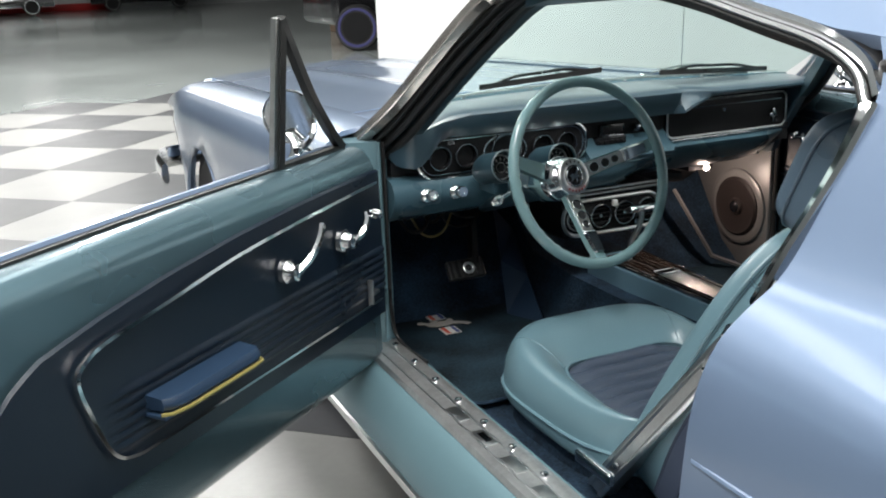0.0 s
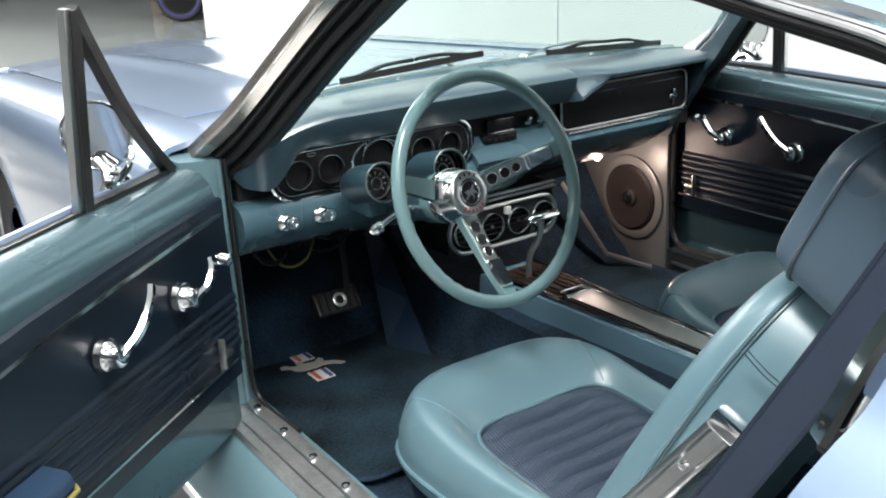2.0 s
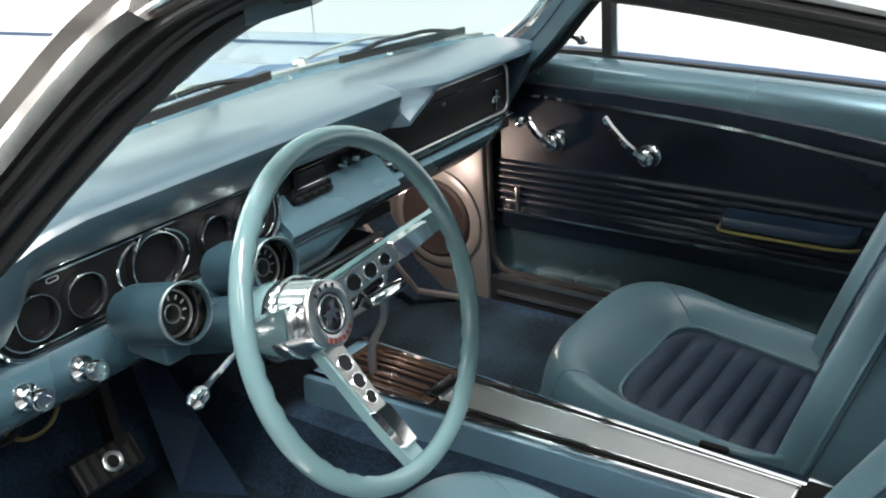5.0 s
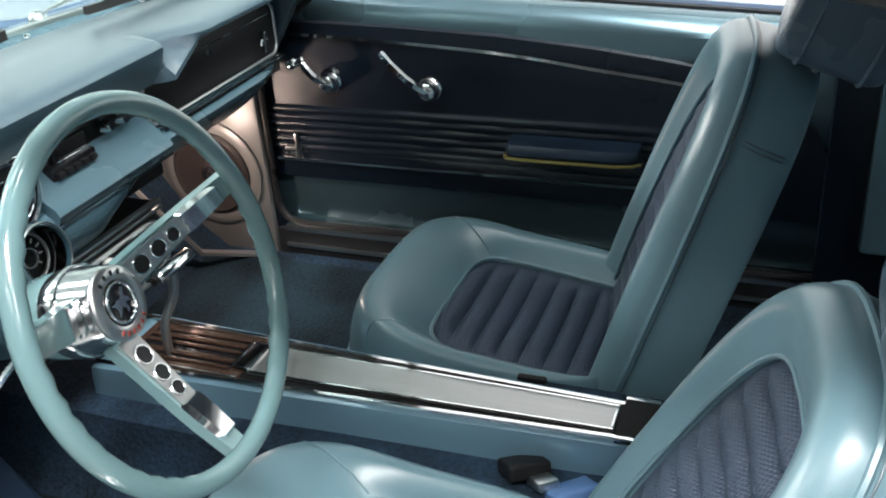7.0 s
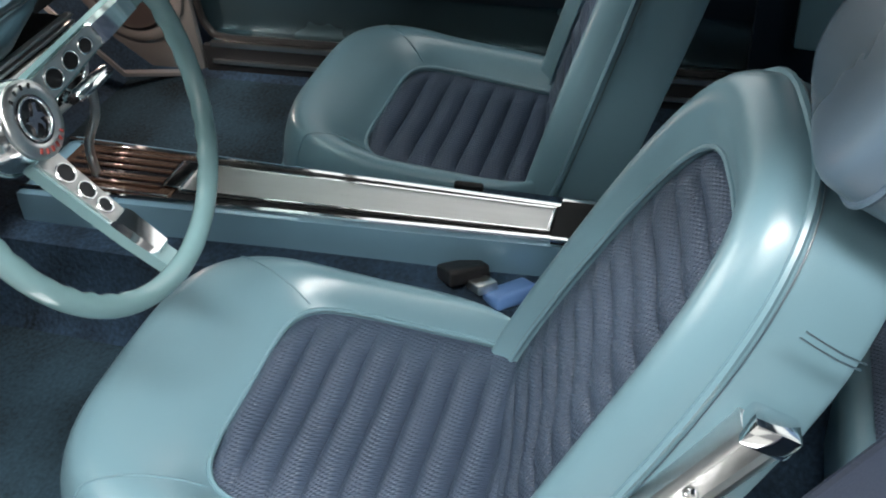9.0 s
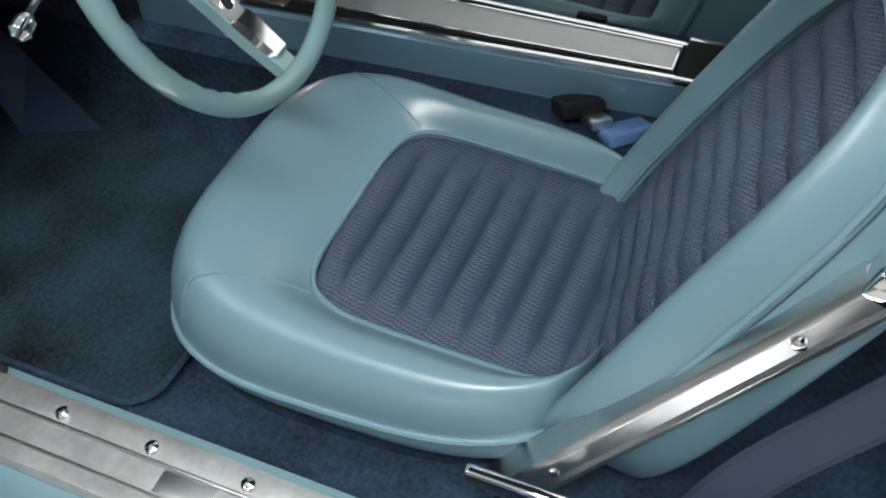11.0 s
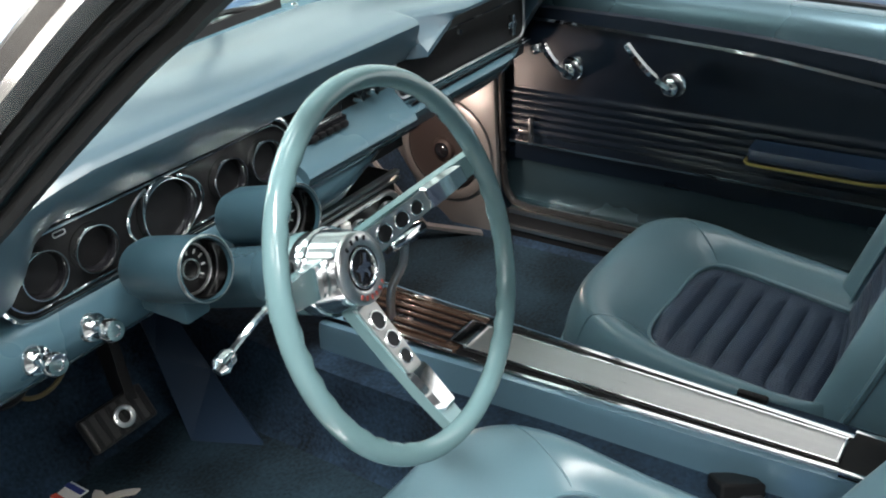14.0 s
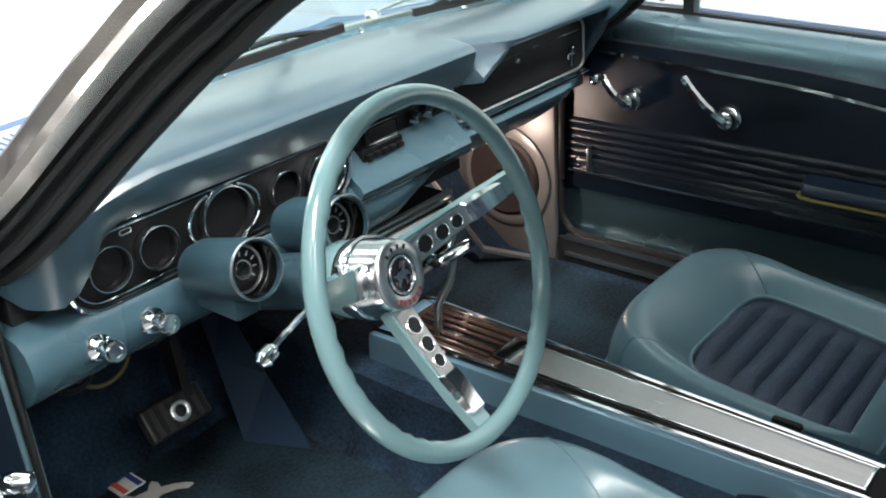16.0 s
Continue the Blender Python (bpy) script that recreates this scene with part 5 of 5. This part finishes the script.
    for sx in (-1, 1):
        for dy in (0, 0.007):
            part("stitched_seam", moved(tube([(sx * 0.1925, 0.468 + dy, -0.026), (sx * 0.1952, 0.465 + dy, -0.060), (sx * 0.1900, 0.462 + dy, -0.084)], 0.0010, 5), mb), PAD, s)
    # headrest
    hr = seat_ring(0.136, 0.128, 0.775, 0.566, 48, p=4.6)
    hi = [(x * 0.6, 0.670 + (y - 0.670) * 0.6) for x, y in hr]
    part("headrest", cushion(hr, hi, [(1.0, -0.158), (0.25, -0.155), (0.05, -0.142), (0.0, -0.12), (0.0, -0.055), (0.03, -0.03), (0.12, -0.016), (0.4, -0.010), (1.0, -0.008)], lambda x, y, k: 0, mh), HEADREST, s, "slate blue vinyl headrest")
    for z in (-0.128, -0.044):
        part("headrest_piping", moved(tube([(x * 1.004, 0.670 + (y - 0.670) * 1.006, z) for x, y in hr], 0.0032, 6, True), mh), HEADREST, s)
    for x in (-0.045, 0.045):
        part("headrest_post", moved(tube([(x, 0.46, -0.075), (x, 0.56, -0.075)], 0.006, 8, up=(1, 0, 0)), mh), CHROME, s)
    # polished hinge arm on the door side
    arm = line((side * 0.224, -0.120, 0.016), (side * 0.200, 0.376, -0.062), 8)
    arm = [Vector(p) for p in arm]
    part("hinge_arm", moved(loft([[(p.x + side * d, p.y, p.z + w) for d, w in ((-0.03, -0.024), (0.006, -0.022), (0.010, -0.017), (0.010, -0.013), (0.006, -0.009), (0.006, 0.009), (0.010, 0.013), (0.010, 0.017), (0.006, 0.022), (-0.03, 0.024))] for p in arm]), mb), STAINLESS, s, "polished metal seat hinge arm")
    part("arm_cap", moved(box(side * 0.200 - 0.014, side * 0.200 + 0.014, 0.366, 0.393, -0.084, -0.040, 0.005), mb), CHROME, s)
    for x, y, z in ((0.217, -0.03, 0.002), (0.203, 0.29, -0.048)):
        part("rivet", moved(lathe([(0.008, 0), (0.006, 0.005), (0.001, 0.006)], (side * (x + 0.007), y, z), (side, 0, 0), 12), mb), CHROME, s)
    part("lower_arm", box(xs + side * 0.254 - 0.007, xs + side * 0.254 + 0.007, -0.540 + ys, -0.420 + ys, 0.398, 0.424, 0.005, 3), CHROME, s)
    if side > 0:
        part("lever", box(xs - side * 0.262 - 0.006, xs - side * 0.262 + 0.006, -0.40 + ys, -0.355 + ys, 0.515, 0.527, 0.004), BLACK, s)
    return s


bucket_seat(-0.338, "aqua vinyl bucket seat with navy pleated insert, before the steering wheel", -1, 28.0)
bucket_seat(0.352, "aqua vinyl bucket seat with navy pleated insert, beside the closed door", 1, 19.0, 0.04, 0.03, 0.228, 0.026)

# rear bench, seen behind the front seats
rb = thing("rear_bench", "blue pleated rear bench seat", "rear seat", at=(0, -1.4, 0.3))
part("bench_cushion", box(-0.58, 0.58, -1.60, -0.86, 0.33, 0.50, 0.05, 4), VINYL, rb)
rows = []
for i in range(81):
    y = -1.55 + 0.66 * i / 80
    rows.append([(x, y, 0.503 + 0.006 * abs(math.sin(math.pi * i / 5)) ** 0.6) for x in (-0.55, -0.3, 0, 0.3, 0.55)])
part("bench_pleats", shell(rows, 0.006), VINYL_DARK, rb)
part("bench_back", box(-0.60, 0.60, -1.78, -1.60, 0.45, 0.95, 0.05, 4), VINYL, rb)

# seat belts
belt = thing("seat_belt", "slate blue woven shoulder belt hanging beside the seat", "seat belt", at=(-0.6, -0.9, 0.6))
part("webbing", sweep(smooth_line([(-0.560, -1.075, 1.20), (-0.527, -1.005, 1.10), (-0.538, -0.900, 0.90), (-0.550, -0.790, 0.70), (-0.560, -0.700, 0.54), (-0.565, -0.655, 0.42)], 6), [(-0.027, -0.001), (-0.027, 0.001), (0.027, 0.001), (0.027, -0.001)], up=(1, 0, 0)), BELT, belt)
belt_line = smooth_line([(-0.560, -1.075, 1.20), (-0.527, -1.005, 1.10), (-0.538, -0.900, 0.90), (-0.550, -0.790, 0.70), (-0.560, -0.700, 0.54), (-0.565, -0.655, 0.42)], 6)
for e in (-0.0245, 0.0245):
    part("edge_binding", sweep(belt_line, [(e - 0.0025, -0.0016), (e - 0.0025, 0.0016), (e + 0.0025, 0.0016), (e + 0.0025, -0.0016)], up=(1, 0, 0)), BELTEDGE, belt, "darker woven belt edge")
part("belt_guide", box(-0.592, -0.540, -1.105, -1.055, 1.175, 1.215, 0.008, 3), RUBBER, belt, "black plastic belt guide")
bk = thing("belt_buckle", "black and blue seat belt buckle between seat and console", "belt buckle", at=(-0.09, -0.36, 0.47))
part("buckle_case", box(-0.024, 0.024, -0.032, 0.028, -0.010, 0.012, 0.005, 3, m=pose(-0.080, -0.372, 0.500, 8, 20, 42)), BLACK, bk)
part("tongue", box(-0.020, 0.020, -0.016, 0.014, -0.004, 0.010, 0.003, 2, m=pose(-0.100, -0.404, 0.497, 5, 18, 44)), STAINLESS, bk)
part("sleeve", box(-0.021, 0.021, -0.055, 0.012, -0.008, 0.012, 0.006, 3, m=pose(-0.116, -0.430, 0.492, 5, 18, 46)), BUCKLEBLUE, bk)

# ---- footwell ----
fm = thing("floor_mat", "dark blue carpet floor mat with a horse badge", "floor mat", "mats", at=(-0.38, 0.3, 0.34))
ol = rounded(-0.625, -0.165, -0.005, 0.615, 0.05)
part("mat", loft([[(x * 1.0, y, z) for x, y in ol] for z in (0.340, 0.346)]), MATCARPET, fm)
part("binding", tube([(x, y, 0.345) for x, y in ol], 0.005, 6, True), CARPET, fm)
fm2 = thing("floor_mat", "dark blue carpet floor mat", "floor mat", "mats", at=(0.38, 0.3, 0.34))
part("mat", loft([[(-x, y, z) for x, y in ol] for z in (0.340, 0.346)]), MATCARPET, fm2)
BADGE = pose(-0.453, 0.515, 0.3475, 0, 0, -90)
for k, (sx, sy) in enumerate(((-0.087, 0.000), (0.031, -0.006))):
    part("badge_ground", box(sx, sx + 0.052, sy - 0.024, sy + 0.024, 0, 0.002, m=BADGE), WHITEP, fm, smooth=False)
    for mt, y0 in ((BLUEBADGE, 0.010), (ORANGE, -0.018)):
        part("badge_stripe", box(sx + 0.002, sx + 0.050, sy + y0, sy + y0 + 0.010, 0.002, 0.0032, m=BADGE), mt, fm, smooth=False)
shape = [(-0.012, -0.075), (-0.004, -0.055), (0.012, -0.048), (0.022, -0.028), (0.020, 0.0), (0.012, 0.022), (0.018, 0.045), (0.030, 0.060), (0.026, 0.072), (0.016, 0.064), (0.004, 0.048), (-0.004, 0.028), (-0.018, 0.030), (-0.030, 0.024), (-0.022, 0.014), (-0.012, 0.008), (-0.014, -0.016), (-0.030, -0.026), (-0.028, -0.036), (-0.012, -0.032), (-0.012, -0.050), (-0.026, -0.062), (-0.024, -0.074)]
part("badge_figure", plate(shape, 0.003, BADGE @ pose(0.004, 0, 0.0062, 0, 0, -8)), BADGEGREY, fm, "grey embroidered badge shape", smooth=False)
bp_ = part("brake_pedal", box(-0.055, 0.055, -0.028, 0.028, -0.012, 0.008, 0.006, 3, m=pose(-0.415, 0.437, 0.528, 55, 0, 0)), RUBBER, dash, "black ribbed brake pedal pad")
for k in range(6):
    part("pad_rib", box(-0.050 + k * 0.0185, -0.042 + k * 0.0185, -0.024, 0.024, 0.008, 0.0105, 0.001, m=pose(-0.415, 0.437, 0.528, 55, 0, 0)), BLACK, bp_)
part("pedal_disc", disc_ring((-0.412, 0.424, 0.535), (0, -0.82, 0.57), 0.017, 0.007, 0.004, 24), STAINLESS, bp_)
part("pedal_arm", sweep(smooth_line([(-0.385, 0.45, 0.53), (-0.362, 0.50, 0.60), (-0.362, 0.52, 0.72)], 5), [(-0.020, -0.008), (-0.020, 0.008), (0.020, 0.008), (0.020, -0.008)], up=(1, 0, 0)), BLACK, bp_)

cover = [[(-0.245, 0.505, 0.342), (-0.228, 0.58, 0.48), (-0.212, 0.66, 0.625)], [(-0.192, 0.388, 0.342), (-0.182, 0.50, 0.45), (-0.165, 0.63, 0.56)]]
part("tunnel_cover", shell(cover, 0.012), ARMBLUE, car, "smooth dark blue tunnel cover", smooth=False)

# passenger kick panel and speaker
kp = thing("kick_panel", "grey kick panel with a round black speaker", "kick panel", at=(0.66, 0.55, 0.5))
part("panel", box(0.650, 0.668, 0.428, 0.80, 0.33, 0.80, 0.008), KICK, kp)
sp_ = part("speaker", lathe([(0.098, 0.0), (0.098, 0.012), (0.090, 0.018), (0.080, 0.012), (0.03, 0.008), (0.026, 0.016), (0.012, 0.022), (0.001, 0.023)], (0.650, 0.565, 0.540), (-1, 0, 0), 40), SPEAKER, kp, "round black speaker")
part("speaker_dome", lathe([(0.020, 0.0), (0.017, 0.006), (0.009, 0.010), (0.001, 0.0112)], (0.632, 0.565, 0.540), (-1, 0, 0), 24), GLOSSBLACK, sp_, "small glossy speaker dome")
part("speaker_ring", disc_ring((0.650, 0.565, 0.540), (-1, 0, 0), 0.125, 0.028, 0.010, 40), KICK, kp)
part("toe_trim", sweep([(0.46, 0.66, 0.60), (0.549, 0.565, 0.384), (0.64, 0.47, 0.345)], [(-0.010, -0.004), (-0.010, 0.004), (0.010, 0.004), (0.010, -0.004)]), KICK, kp, "pale metal edge strip")

# ---- ceiling fittings ----
first = None
for lx, watts in LAMP_ROWS:
    for ly, gain in LAMP_YS:
        if first is None:
            first = thing("ceiling_lamp", "long white fluorescent ceiling fitting", "ceiling lamp", "ceiling lamps", at=(lx, ly, CEIL))
            part("tray", box(lx - 0.45, lx + 0.45, ly - 1.4, ly + 1.4, CEIL - 0.09, CEIL, 0.01), WHITEP, first)
        else:
            copy_thing(first, pose(lx, ly, CEIL))

# ---- distance: parked cars ----
def far_wheel(x, y, r, rim, parent, ax=(1, 0, 0)):
    w = part("wheel", lathe([(r * 0.6, -0.10), (r * 0.92, -0.12), (r, -0.08), (r, 0.08), (r * 0.92, 0.12), (r * 0.6, 0.10)], (x, y, r), ax, 32), TYRE, parent)
    part("sidewall_band", disc_ring((x, y, r), (-ax[0], -ax[1], 0), r * 0.90, r * 0.20, 0.125, 36), rim, w)
    part("rim", lathe([(0.001, -0.10), (r * 0.2, -0.11), (r * 0.62, -0.06), (r * 0.66, -0.11)], (x, y, r), (ax[0], ax[1], 0), 28), BLACK, w)


fc = thing("parked_car", "black parked car with blue-banded tyres", "car", at=(5.0, 15.0, 0))
far_wheel(4.15, 14.0, 0.38, BLUERIM, fc, (0.5, 0.87, 0))
part("body", box(3.75, 8.5, 14.05, 15.9, 0.42, 1.15, 0.15, 4), CARBLACK, fc)

solo("crate", box(5.44, 5.80, 18.9, 19.5, 0.0, 0.75, 0.02), CRATE, "plain brown wooden crate beside the parked car", "crate")
for xx, yy in ((-1.2, 41.5), (4.6, 42.0), (-7.5, 41.0)):
    c = thing("parked_car", "dark parked car along the far side", "car", "far cars", at=(xx, yy, 0))
    part("body", loft([[(xx + u, yy + v, z) for v, z in ((-0.85, 0.3), (-0.88, 0.7), (-0.8, 0.95), (-0.6, zt), (0.6, zt), (0.85, 0.9), (0.85, 0.3))] for u, zt in ((-2.2, 0.96), (-1.0, 1.0), (-0.5, 1.4), (0.9, 1.4), (1.5, 1.0), (2.2, 0.97))]), CARBLACK, c)
    for u in (-1.35, 1.35):
        far_wheel(xx + u, yy - 0.85, 0.33, CHROME, c, (0, 1, 0))

# ---- chequered squares ----
S, R45 = 0.85, radians(48.0)
tile_me = {}
for nm, mt in (("l", TILE_L), ("d", TILE_D)):
    bm = box(-S / 2 + 0.0015, S / 2 - 0.0015, -S / 2 + 0.0015, S / 2 - 0.0015, -0.02, 0.0)
    me = bpy.data.meshes.new("floor_square")
    bm.to_mesh(me)
    bm.free()
    me.materials.append(mt)
    tile_me[nm] = me
ca, sa = math.cos(R45), math.sin(R45)
for i in range(-16, 14):
    for j in range(-16, 14):
        x = -1.263 + (i + 0.5) * S * ca - (j + 0.5) * S * sa
        y = 5.695 + (i + 0.5) * S * sa + (j + 0.5) * S * ca
        if -4.6 < x < 2.6 and -3.2 < y < 9.6:
            t = new("floor_square", tile_me["d" if (i + j) % 2 else "l"])
            t.parent = floor
            t.location = (x, y, 0)
            t.rotation_euler = (0, 0, R45)
